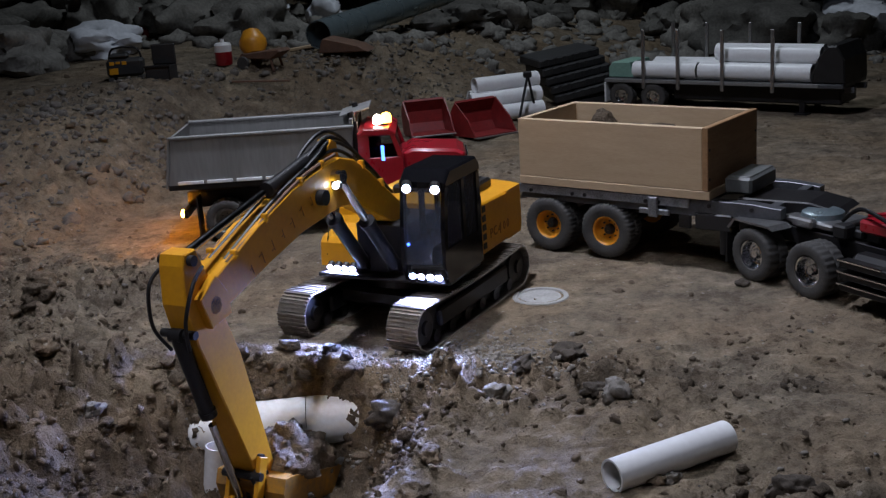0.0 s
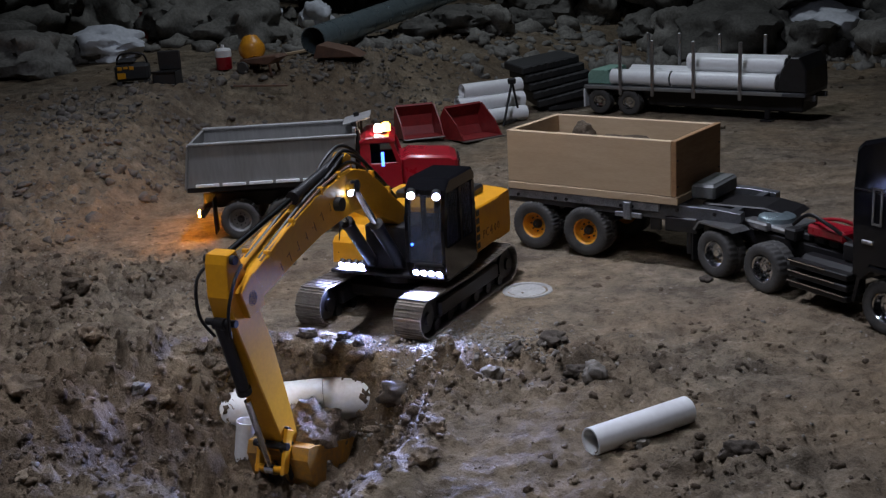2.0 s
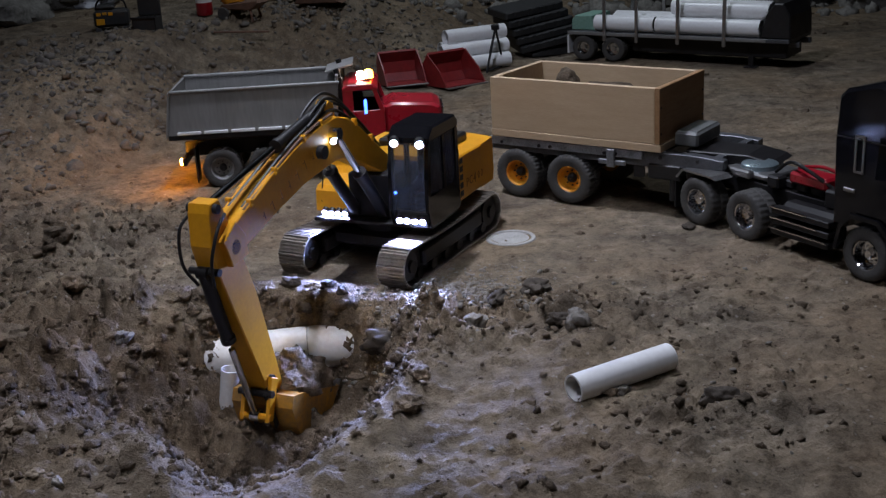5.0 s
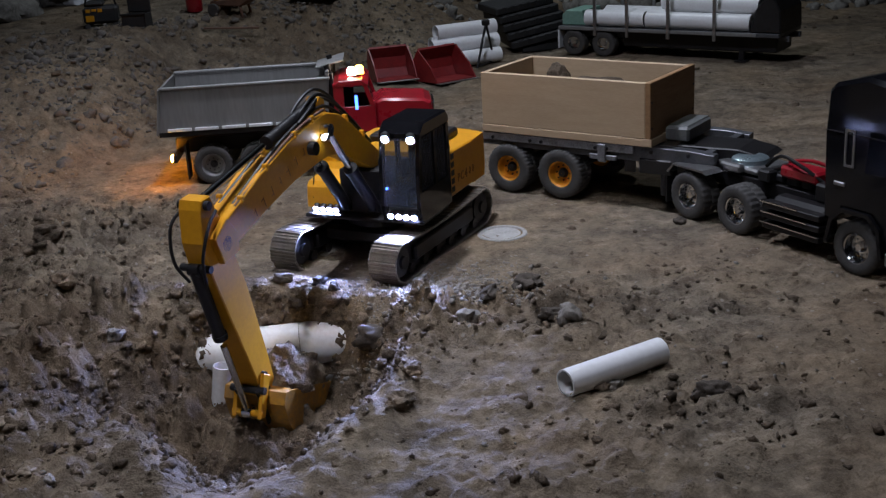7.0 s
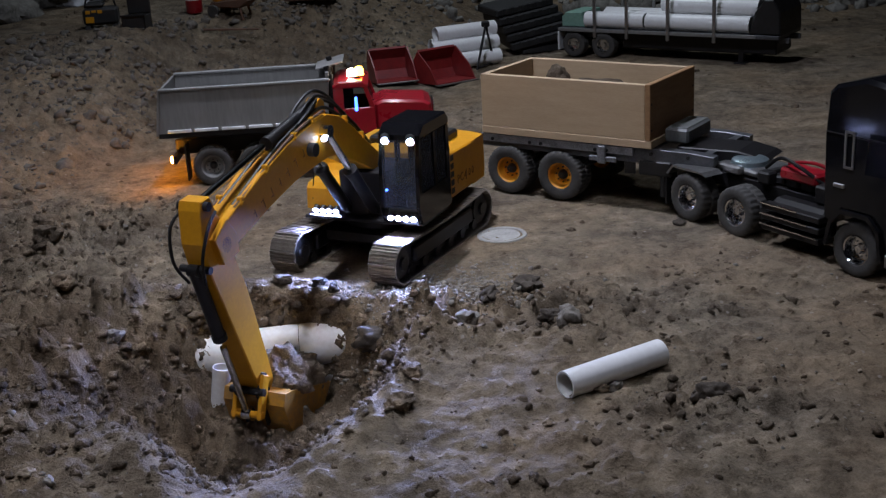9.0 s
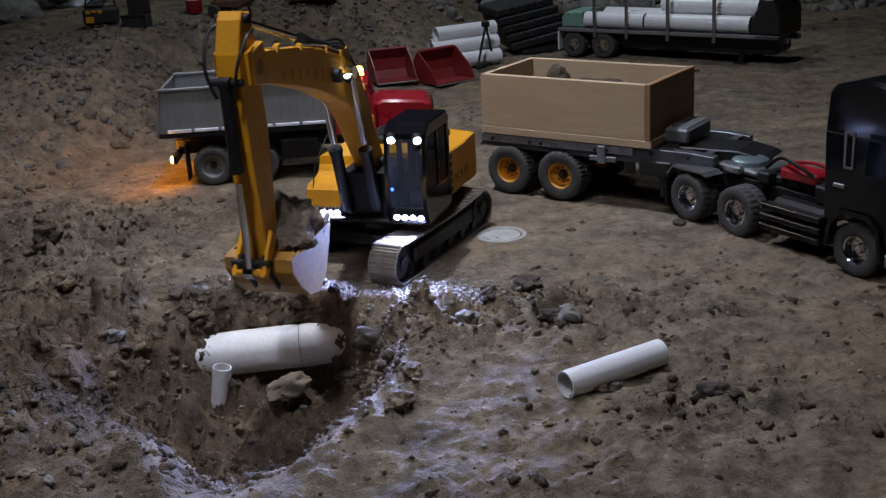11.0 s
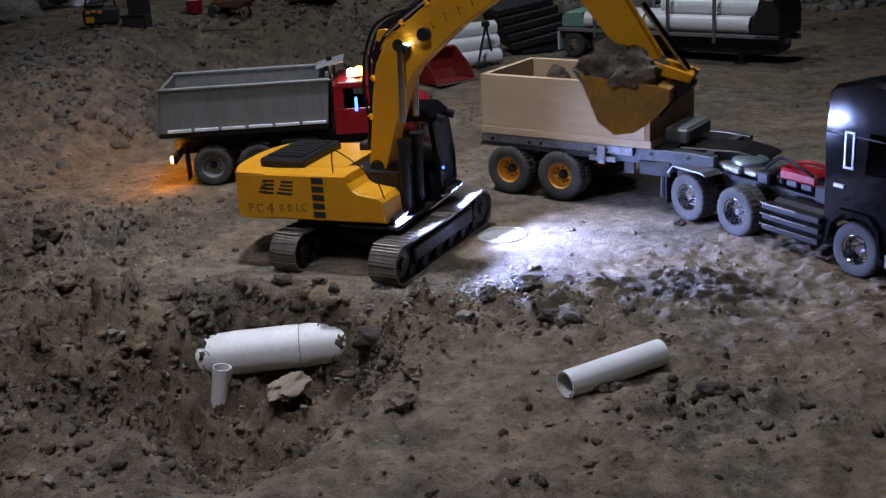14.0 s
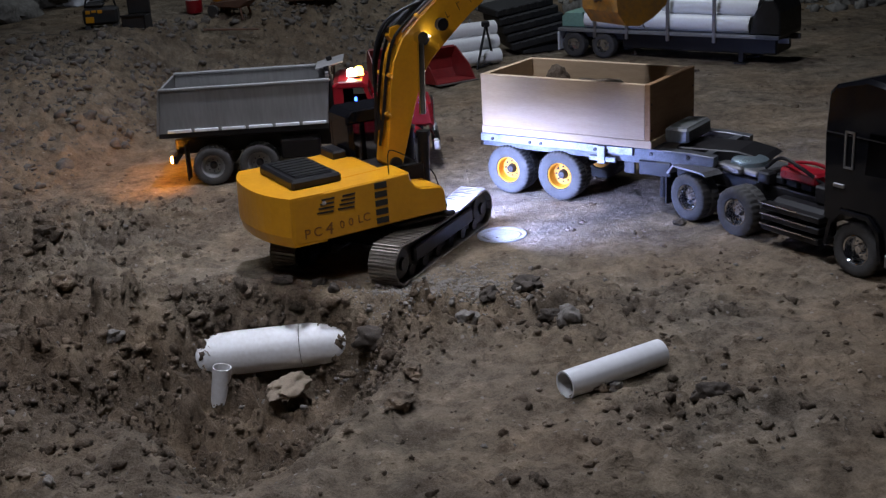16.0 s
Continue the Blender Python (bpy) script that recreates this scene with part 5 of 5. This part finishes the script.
for y in (-0.06, 0.05):
    bm = box((0.46, y, 0.006), (0.475, y + 0.012, 0.06), 0.001)
    add_box(bm, (0.45, y - 0.01, 0.0), (0.485, y + 0.022, 0.006), 0.001)
    part("landing_leg", bm, BLACK, flat)
fm = flat.matrix_basis
for x0, x1, y, z in ((-0.015, 0.178, -0.064, 0.112), (0.184, 0.497, -0.064, 0.112), (0.02, 0.22, -0.013, 0.112), (0.225, 0.497, -0.013, 0.112), (0.0, 0.49, 0.038, 0.112),
                     (0.235, 0.512, -0.038, 0.1545), (0.2, 0.5, 0.013, 0.1545)):
    laid_pipe("cargo_pipe", fm @ Vector((x0, y, z)), fm @ Vector((x1, y, z)), 0.0238, 0.002, PVC, "white plastic pipe stacked on the flatbed trailer", "pipes on the flatbed")

# ---- red loader buckets, white pipes, stand and black stack behind the tipper ----


def loader_bucket(x, y, rz, tip, w=0.062):
    prof = [(-0.045, 0.0), (0.062, 0.0), (0.062, 0.004), (-0.036, 0.006), (-0.052, 0.03), (-0.052, 0.062), (-0.03, 0.090), (-0.034, 0.095), (-0.058, 0.066), (-0.058, 0.026)]
    at = pose(x, y, z_at(x, y) + 0.002, 0, 0, rz) @ pose(0, 0, 0, 0, tip, 0)
    th = thing("loader_bucket", at, "spare red steel loader bucket resting on the earth", "bucket", "spare loader buckets")
    part("shell", prism(prof, -w, w, 0.0008), RED_DULL, th)
    cheek = [(-0.052, 0.002), (0.06, 0.002), (0.03, 0.045), (-0.03, 0.092), (-0.056, 0.064), (-0.056, 0.028)]
    for y0 in (-w - 0.004, w + 0.0005):
        part("cheek", prism(cheek, y0, y0 + 0.0035), RED_DULL, th)
    for y0 in (-0.03, 0.024):
        part("mount", prism([(-0.058, 0.03), (-0.085, 0.05), (-0.085, 0.064), (-0.058, 0.066)], y0, y0 + 0.006), RED_DULL, th)
    part("cutting_edge", box((0.05, -w - 0.004, -0.0015), (0.075, w + 0.004, 0.0018), 0.0006), STEEL, th)
    return th


loader_bucket(-0.115, 3.29, -75, -6, 0.055)
loader_bucket(0.035, 3.27, -58, -4)
bx = Vector((0.205, 3.49, 0.0))
dx = Vector((-0.20, -0.085, 0.0))
for k, (o, z) in enumerate((((0, 0), 0.022), ((0.018, 0.045), 0.022), ((0.036, 0.090), 0.023), ((0.008, 0.023), 0.061), ((0.026, 0.068), 0.062), ((0.017, 0.046), 0.100))):
    p = bx + Vector((o[0] * -0.6, o[1] * 1.0, z))
    laid_pipe("spare_pipe", p, p + dx + Vector((0.01 * (k % 3), 0, 0)), 0.0225, 0.002, PVC, "white plastic pipe in a loose stack on the earth", "stack of spare pipes")
stand = thing("pipe_stand", pose(0.16, 3.43, 0), "thin black steel A-frame stand on the earth", "stand")
for n, p, q in (("leg", (-0.028, -0.045, 0.0), (0.005, 0, 0.125)), ("leg", (0.028, 0.055, 0.0), (0.005, 0, 0.125)), ("leg", (-0.022, 0.05, 0.0), (0.005, 0, 0.125)), ("foot_bar", (-0.028, -0.045, 0.004), (0.028, 0.055, 0.004))):
    part(n, tube(p, q, 0.0035, 10), BLACK, stand)
part("head", box((-0.008, -0.008, 0.118), (0.016, 0.008, 0.135), 0.003), BLACK, stand)

for k in range(5):
    pal = tagged(part("plastic_pallet", box((-0.105, -0.06, 0), (0.105, 0.06, 0.024), 0.003), CLOTH_BLACK, None,
                      at=pose(0.340 - 0.016 * k, 3.70 + 0.004 * k, 0.030 + 0.025 * k, 4, -9 + k, 14 + 3 * k)),
                 "black ribbed plastic pallet leaning in a stack", "pallet", "stack of black pallets")
    for j in range(7):
        part("rib", box((-0.101 + 0.029 * j, -0.0625, 0.003), (-0.083 + 0.029 * j, 0.0625, 0.021), 0.001), CLOTH_BLACK, pal)
tagged(part("pallet_block", prism([(0.085, 0.0), (0.085, 0.030), (-0.05, 0.018), (-0.075, 0.012), (-0.075, 0.0)], -0.05, 0.05, 0.003), CLOTH_BLACK, None, at=pose(0.345, 3.70, -0.004, 0, 0, 18)),
       "black plastic wedge under the stacked pallets", "wedge")

# ---- things on the bank ----


def jug(x, y):
    z = z_at(x, y)
    th = thing("fuel_jug", pose(x, y, z, 0, 0, 15), "small red and white plastic jug standing on the bank", "jug")
    part("body", lathe([(0.0005, 0), (0.024, 0), (0.026, 0.004), (0.026, 0.040)], 18, pose(0, 0, 0, 90, 0, 0)), RED, th, smooth=True)
    part("shoulder", lathe([(0.026, 0.040), (0.0262, 0.060), (0.022, 0.066), (0.010, 0.068), (0.0005, 0.068)], 18, pose(0, 0, 0, 90, 0, 0)), PVC, th, "white upper half", smooth=True)
    part("cap", tube((0, 0, 0.068), (0, 0, 0.078), 0.006, 10), PVC, th, smooth=True)
    return th


jug(-0.741, 3.721)
x, y = -0.621, 3.69
mixer = thing("cement_mixer", pose(x, y, z_at(x, y), 0, 0, -20), "small orange drum mixer on a rusty frame", "mixer")
part("drum", lathe([(0.0005, 0.0), (0.026, 0.004), (0.040, 0.03), (0.040, 0.045), (0.024, 0.075), (0.021, 0.075), (0.036, 0.045), (0.03, 0.02), (0.0005, 0.012)], 22, pose(-0.02, 0, 0.035, 62, 0, 40) @ Matrix.Scale(1.05, 4)), ORANGE, mixer, smooth=True)
part("tray", prism([(-0.06, 0.03), (-0.05, 0.044), (0.075, 0.056), (0.085, 0.048), (0.05, 0.026)], -0.035, 0.035, 0.003), RUST, mixer)
for px_, py_ in ((-0.045, -0.03), (-0.045, 0.03), (0.055, -0.03), (0.055, 0.03)):
    part("leg", tube((px_, py_, -0.01), (px_ * 0.8, py_ * 0.8, 0.045), 0.004, 8), RUST, mixer)
part("wheel", lathe([(0.0005, -0.006), (0.018, -0.006), (0.020, 0), (0.018, 0.006), (0.0005, 0.006)], 16), RUBBER, mixer, at=pose(-0.04, -0.04, 0.018))
part("wheel", lathe([(0.0005, -0.006), (0.018, -0.006), (0.020, 0), (0.018, 0.006), (0.0005, 0.006)], 16), RUBBER, mixer, at=pose(-0.04, 0.04, 0.018))

cv0, cv1 = Vector((-0.475, 3.93, 0.23)), Vector((0.06, 5.32, 0.30))
bm = pipe_mesh((0, 0, 0), cv1 - cv0, 0.046, 0.003, 36)
d = (cv1 - cv0).normalized()
culvert = thing("culvert", Matrix.Translation(cv0), "blue-grey galvanised steel culvert pipe lying on the bank", "pipe")
part("barrel", bm, GALV, culvert, smooth=True, angle=60)
for k in range(9):
    c = d * (0.12 + 0.15 * k)
    part("seam", pipe_mesh(c, c + d * 0.007, 0.0475, 0.0012, 36), GALV, culvert, smooth=True, angle=60)
bm = prism([(-0.075, 0.0), (-0.06, 0.042), (-0.05, 0.046), (0.055, 0.02), (0.085, 0.0)], -0.05, 0.05, 0.003)
tagged(part("support_cradle", bm, RUST, None, at=pose(-0.385, 3.86, z_at(-0.385, 3.86) - 0.004, 0, 0, -10)), "rusty brown cradle under the culvert's mouth", "cradle")
tagged(part("timber_strip", box((-0.085, -0.008, 0), (0.085, 0.008, 0.010), 0.002), WOOD, None, at=pose(-0.55, 4.06, z_at(-0.55, 4.06) + 0.004, 0, -6, 14)), "pale weathered timber strip on the bank", "timber")
tagged(part("timber_strip", box((-0.11, -0.006, 0), (0.11, 0.006, 0.005), 0.001), RUST, None, at=pose(-0.62, 3.50, z_at(-0.62, 3.50) + 0.003, 0, 2, -4)), "thin dark timber strip on the bank", "timber")

x, y = -0.964, 3.46
gen = thing("generator", pose(x, y, z_at(x, y), 0, 0, 8), "small black and yellow generator on the bank", "generator")
part("housing", box((-0.05, -0.032, 0.006), (0.05, 0.032, 0.056), 0.008), CLOTH_BLACK, gen)
part("tank", box((-0.042, -0.028, 0.056), (0.012, 0.028, 0.070), 0.006), CLOTH_BLACK, gen)
for k in range(3):
    part("stripe", box((-0.040 + 0.017 * k, -0.0335, 0.040 + 0.003 * (k % 2)), (-0.027 + 0.017 * k, -0.0318, 0.050), 0.0006), YELLOW_WORN, gen, "dull yellow stripe")
part("outlet_panel", box((-0.042, -0.0345, 0.014), (-0.018, -0.0318, 0.032), 0.001), YELLOW_WORN, gen)
part("handle", wire([(-0.045, 0, 0.055), (-0.03, 0, 0.083), (0.03, 0, 0.083), (0.045, 0, 0.055)], 0.003), BLACK, gen)
for sx in (-0.04, 0.04):
    part("foot", box((sx - 0.008, -0.028, -0.006), (sx + 0.008, 0.028, 0.0065), 0.001), RUBBER, gen)
x, y = -0.834, 3.345
bin_ = thing("open_bin", pose(x, y, z_at(x, y) - 0.004, 0, 0, -6), "black plastic bin with its lid standing open", "bin")
bm = bmesh.new()
for lo, hi in (((-0.034, -0.03, 0), (0.034, 0.03, 0.004)), ((-0.034, -0.03, 0), (-0.030, 0.03, 0.042)), ((0.030, -0.03, 0), (0.034, 0.03, 0.042)), ((-0.034, -0.03, 0), (0.034, -0.026, 0.042)),
               ((-0.034, 0.026, 0), (0.034, 0.03, 0.042))):
    add_box(bm, lo, hi)
part("body", bm, CLOTH_BLACK, bin_)
part("lid", box((-0.034, 0.028, 0.042), (0.034, 0.034, 0.098), 0.003), CLOTH_BLACK, bin_)
part("rim", box((-0.037, -0.034, 0.040), (0.037, -0.029, 0.046), 0.001), SATIN_DARK, bin_)
x, y = -1.147, 4.34
bot = thing("red_bottle", pose(x, y, z_at(x, y)), "faded red plastic bottle among the rocks", "bottle")
part("body", lathe([(0.0005, 0), (0.026, 0), (0.027, 0.07), (0.014, 0.09), (0.0005, 0.09)], 16, pose(0, 0, 0, 90, 0, 0)), RED_DULL, bot, smooth=True)
part("cap", tube((0, 0, 0.09), (0, 0, 0.105), 0.011, 12), RED_DULL, bot, smooth=True)

# ---- rocks ----
ROCKS = [rock_mesh(1.0, s, 4, 0.72, 0.5) for s in range(7)]
ROCK_ME = []
for i, bm in enumerate(ROCKS):
    me = bpy.data.meshes.new("rock")
    bm.to_mesh(me)
    bm.free()
    me.polygons.foreach_set("use_smooth", [True] * len(me.polygons))
    me.set_sharp_from_angle(angle=radians(55))
    ROCK_ME.append(me)


def scaled_rock(name, x, y, r, seed, mat, label, category="rock", group="", sink=0.3, flat_=1.0, z=None):
    me = ROCK_ME[seed % len(ROCK_ME)].copy()
    me.transform(Matrix.Diagonal((r, r, r * flat_, 1)))
    me.materials.append(mat)
    ob = new(name, me)
    ob.matrix_basis = pose(x, y, (z_at(x, y) if z is None else z) + r * 0.72 * flat_ * (1 - 2 * sink), 0, 0, seed * 77)
    return tagged(ob, label, category, group)


for x, y, r, seed, mat, label in (
        (0.163, 1.422, 0.024, 1, STONE, "flat-topped grey stone on bare earth"), (0.120, 1.578, 0.0165, 4, DARK_CLOD, "round dark clod on bare earth"),
        (0.061, 1.51, 0.0145, 2, DARK_CLOD, "brown clod on bare earth"), (0.024, 1.437, 0.017, 3, STONE, "flat grey stone on bare earth"),
        (0.397, 1.832, 0.010, 5, DARK_CLOD, "small dark clod beside the truck"), (0.138, 1.438, 0.014, 6, DARK_CLOD, "dark clod beside a grey stone"),
        (0.152, 1.462, 0.008, 2, CLOD, "small dark clod on bare earth"),
        (-0.388, 1.335, 0.015, 3, STONE, "grey angular stone in the bottom of the pit"), (-0.40, 1.345, 0.010, 1, DARK_CLOD, "small dark clod in the pit"),
        (0.293, 1.185, 0.019, 6, DARK_CLOD, "dark crumbling clod on bare earth"), (0.104, 1.146, 0.006, 2, PALE_STONE, "small pale pebble on bare earth"),
        (0.175, 1.222, 0.010, 5, CLOD, "brown clod beside the white pipe"), (0.192, 1.226, 0.009, 3, STONE, "stone beside the white pipe"),
        (-0.681, 1.90, 0.022, 3, CLOD, "large brown clod on rough earth"), (-0.72, 2.02, 0.02, 6, CLOD, "dark brown clod on rough earth"),
        (-0.60, 1.99, 0.013, 5, CLOD, "brown clod on rough earth"), (-0.50, 1.72, 0.012, 2, CLOD, "brown clod on rough earth"), (-0.57, 1.64, 0.017, 0, CLOD, "reddish clod on rough earth"),
        (-0.54, 1.55, 0.016, 1, STONE, "grey-brown stone at the pit's edge"), (-0.47, 1.50, 0.013, 3, STONE, "grey stone at the pit's edge"), (-0.62, 1.48, 0.022, 4, CLOD, "large clod at the pit's edge"),
        (-0.52, 1.20, 0.009, 2, PALE_STONE, "small pale stone on bare earth"), (-0.46, 1.10, 0.008, 5, PALE_STONE, "small pale stone on bare earth"), (-0.43, 1.08, 0.009, 1, STONE, "grey stone on bare earth"),
        (-0.245, 1.63, 0.012, 6, DARK_CLOD, "dark clod on the pit's rim"), (-0.19, 1.625, 0.011, 3, DARK_CLOD, "dark clod on the pit's rim"), (-0.165, 1.60, 0.012, 1, DARK_CLOD, "dark clod on the pit's rim"),
        (-0.33, 1.64, 0.013, 5, CLOD, "clod on the pit's rim"), (-0.40, 1.60, 0.015, 2, CLOD, "clod on the pit's rim"), (-0.045, 1.30, 0.012, 0, CLOD, "clod at the pit's edge"), (-0.06, 1.22, 0.013, 4, CLOD, "clod at the pit's edge")):
    scaled_rock("stone" if mat in (STONE, PALE_STONE) else "clod", x, y, r, seed, mat, label)
scaled_rock("clod", -0.102, 1.512, 0.028, 6, DARK_CLOD, "big dark lump of earth at the end of the buried pipe", z=-0.046)
scaled_rock("clod", -0.378, 1.545, 0.016, 2, CLOD, "lump of fallen earth against the buried pipe", z=-0.098)
scaled_rock("flat_stone", -0.2325, 1.5000, 0.030, 2, PALE_STONE, "flat pale tan stone lying in the pit", z=-0.1050, flat_=0.6, sink=0.2)
# soil lying over the buried pipe
for k in range(9):
    p = pa.lerp(pb, 0.02 + 0.118 * k)
    r = 0.010 + 0.005 * ((k * 7) % 5) / 4
    scaled_rock("clod", p.x, p.y + 0.024, r, k, CLOD, "crumbling clod lying against the buried pipe", group="clods over the pipe", z=p.z + 0.020, flat_=0.8)

# rubble wall along the back
rnd = random.Random(4)
k = 0
for row in range(4):
    x = -3.2
    while x < 3.2:
        r = rnd.uniform(0.10, 0.22)
        yb = (4.45 if x < -0.55 else 4.75 + 0.55 * math.exp(-((x - 0.2) / 0.5) ** 2)) + 0.16 * row + rnd.uniform(-0.10, 0.10)
        if not (-0.75 < x < 0.35 and row < 2):
            ob = scaled_rock("boulder", x, yb, r, k, WALL_ROCK, "dark grey boulder in the rubble wall", "boulder", "rubble wall", 0.3, 0.9, z_at(x, yb) + row * 0.14)
        x += r * rnd.uniform(1.2, 1.7)
        k += 1
for x, y, r, seed, z in ((-1.19, 3.98, 0.100, 4, None), (-0.84, 4.62, 0.13, 5, None), (-1.02, 4.42, 0.06, 3, None), (-0.55, 4.75, 0.10, 1, None), (1.5, 4.75, 0.16, 4, None)):
    scaled_rock("pale_boulder", x, y, r, seed, WHITE_ROCK, "bluish white boulder on the bank", "boulder", "pale boulders", 0.2, 0.9, z)
for x, y, r, seed in ((-1.36, 3.72, 0.14, 0), (-1.55, 3.9, 0.17, 3), (-1.28, 3.92, 0.10, 6), (-1.7, 3.6, 0.15, 2), (0.02, 4.55, 0.09, 4), (0.16, 4.62, 0.11, 1), (0.3, 4.78, 0.08, 6), (-0.12, 4.42, 0.07, 5), (1.35, 4.45, 0.15, 3), (1.7, 4.3, 0.2, 5), (2.0, 4.1, 0.22, 1)):
    scaled_rock("boulder", x, y, r, seed, WALL_ROCK, "dark grey boulder on the bank", "boulder", "rubble wall", 0.25, 0.85)


# ---- loose crumbs, pebbles and rubble: too many to count ----
def scatter(name, count, region, size, weight, mat, label, seed, sub=1):
    """Small lumps strewn where weight(x, y) is high, joined in one mesh."""
    rng = np.random.RandomState(seed)
    bm = bmesh.new()
    bmesh.ops.create_icosphere(bm, subdivisions=sub + 1, radius=1)
    bv = np.array([v.co[:] for v in bm.verts])
    bf = np.array([[v.index for v in f.verts] for f in bm.faces])
    bm.free()
    xs, ys = rng.uniform(region[0], region[1], count * 6), rng.uniform(region[2], region[3], count * 6)
    keep = rng.uniform(0, 1, count * 6) < weight(xs, ys)
    xs, ys = xs[keep][:count], ys[keep][:count]
    n = len(xs)
    zs = ground_height(xs, ys)
    r = size[0] * (size[1] / size[0]) ** (rng.uniform(0, 1, n) ** 3.0)
    ax = rng.uniform(0.55, 1.45, (n, 1, 3)) * np.array([1, 1, 0.8])
    lump = 1 + 0.95 * (rng.uniform(0, 1, (n, len(bv), 1)) - 0.5)
    v = bv[None] * lump * ax * r[:, None, None]
    a = rng.uniform(0, 6.28, n)
    c, s = np.cos(a)[:, None], np.sin(a)[:, None]
    v = np.stack([v[..., 0] * c - v[..., 1] * s, v[..., 0] * s + v[..., 1] * c, v[..., 2]], -1)
    v += np.stack([xs, ys, zs + r * 0.05], -1)[:, None]
    f = bf[None] + (np.arange(n) * len(bv))[:, None, None]
    me = bpy.data.meshes.new(name)
    f = f.reshape(-1, 3)
    me.vertices.add(n * len(bv))
    me.vertices.foreach_set("co", v.ravel())
    me.loops.add(len(f) * 3)
    me.loops.foreach_set("vertex_index", f.ravel())
    me.polygons.add(len(f))
    me.polygons.foreach_set("loop_start", np.arange(len(f)) * 3)
    me.update()
    me.materials.append(mat)
    return tagged(new(name, me), label, name.replace("_", " "), kind="stuff")


def wall_only(x, y):
    """Steep faces: the sides of the pit."""
    e = 0.006
    gx = (ground_height(x + e, y, False) - ground_height(x - e, y, False)) / (2 * e)
    gy = (ground_height(x, y + e, False) - ground_height(x, y - e, False)) / (2 * e)
    return np.clip(0.35 * (np.hypot(gx, gy) - 0.35), 0, 1)


def rough_only(x, y):
    d, rubble, pit, rim, rough, flat_ = zones(x, y)
    return np.clip(rough - 0.12, 0.03, 1)


def bank_only(x, y):
    d, rubble, pit, rim, rough, flat_ = zones(x, y)
    return np.clip(rubble, 0, 1) * (0.3 + 0.7 * (vnoise(x * 5, y * 5, 41) > -0.1))


scatter("loose_crumbs", 7000, (-0.95, 0.75, 0.98, 2.35), (0.0012, 0.0066), rough_only, CLOD, "loose brown crumbs of earth strewn over the ground", 3)
scatter("pebbles", 500, (-0.95, 0.8, 0.98, 2.4), (0.0012, 0.0045), rough_only, STONE, "small grey pebbles strewn over the ground", 5)
scatter("white_chips", 130, (-0.9, 0.7, 0.98, 2.2), (0.0014, 0.004), lambda x, y: np.clip(rough_only(x, y) + 0.2, 0, 1), PALE_STONE, "few pale stone chips on the ground", 6)
scatter("bank_rubble", 5200, (-2.2, 0.4, 1.9, 4.6), (0.0025, 0.0125), bank_only, BANK_STONE, "broken grey-brown rubble on the face of the bank", 8)
scatter("bank_crumbs", 1500, (-2.4, 2.6, 2.3, 5.0), (0.002, 0.012), lambda x, y: 0.35 + 0 * x, CLOD, "brown crumbs on the bank", 9)
scatter("pit_clods", 1900, (-0.62, 0.02, 1.0, 1.68), (0.0018, 0.0095), wall_only, CLOD, "crumbling brown clods on the sides of the pit", 11)
scatter("rough_clods", 620, (-0.95, 0.75, 0.98, 2.2), (0.0025, 0.011), lambda x, y: np.clip(rough_only(x, y) - 0.25, 0.0, 1) ** 1.5, CLOD, "brown clods strewn over the rough earth", 12)
scatter("pale_gravel", 1400, (-0.22, 0.16, 1.40, 1.72), (0.0012, 0.0045), lambda x, y: bump_at(x, y, -0.01, 1.58, 0.10, 0.085), STONE, "pale gravel before the excavator's tracks", 13)
scatter("wall_rubble", 1500, (-1.9, 2.4, 4.1, 5.4), (0.012, 0.055), lambda x, y: 0.55 + 0 * x, WALL_ROCK, "broken grey rubble between the boulders", 14)

motions()
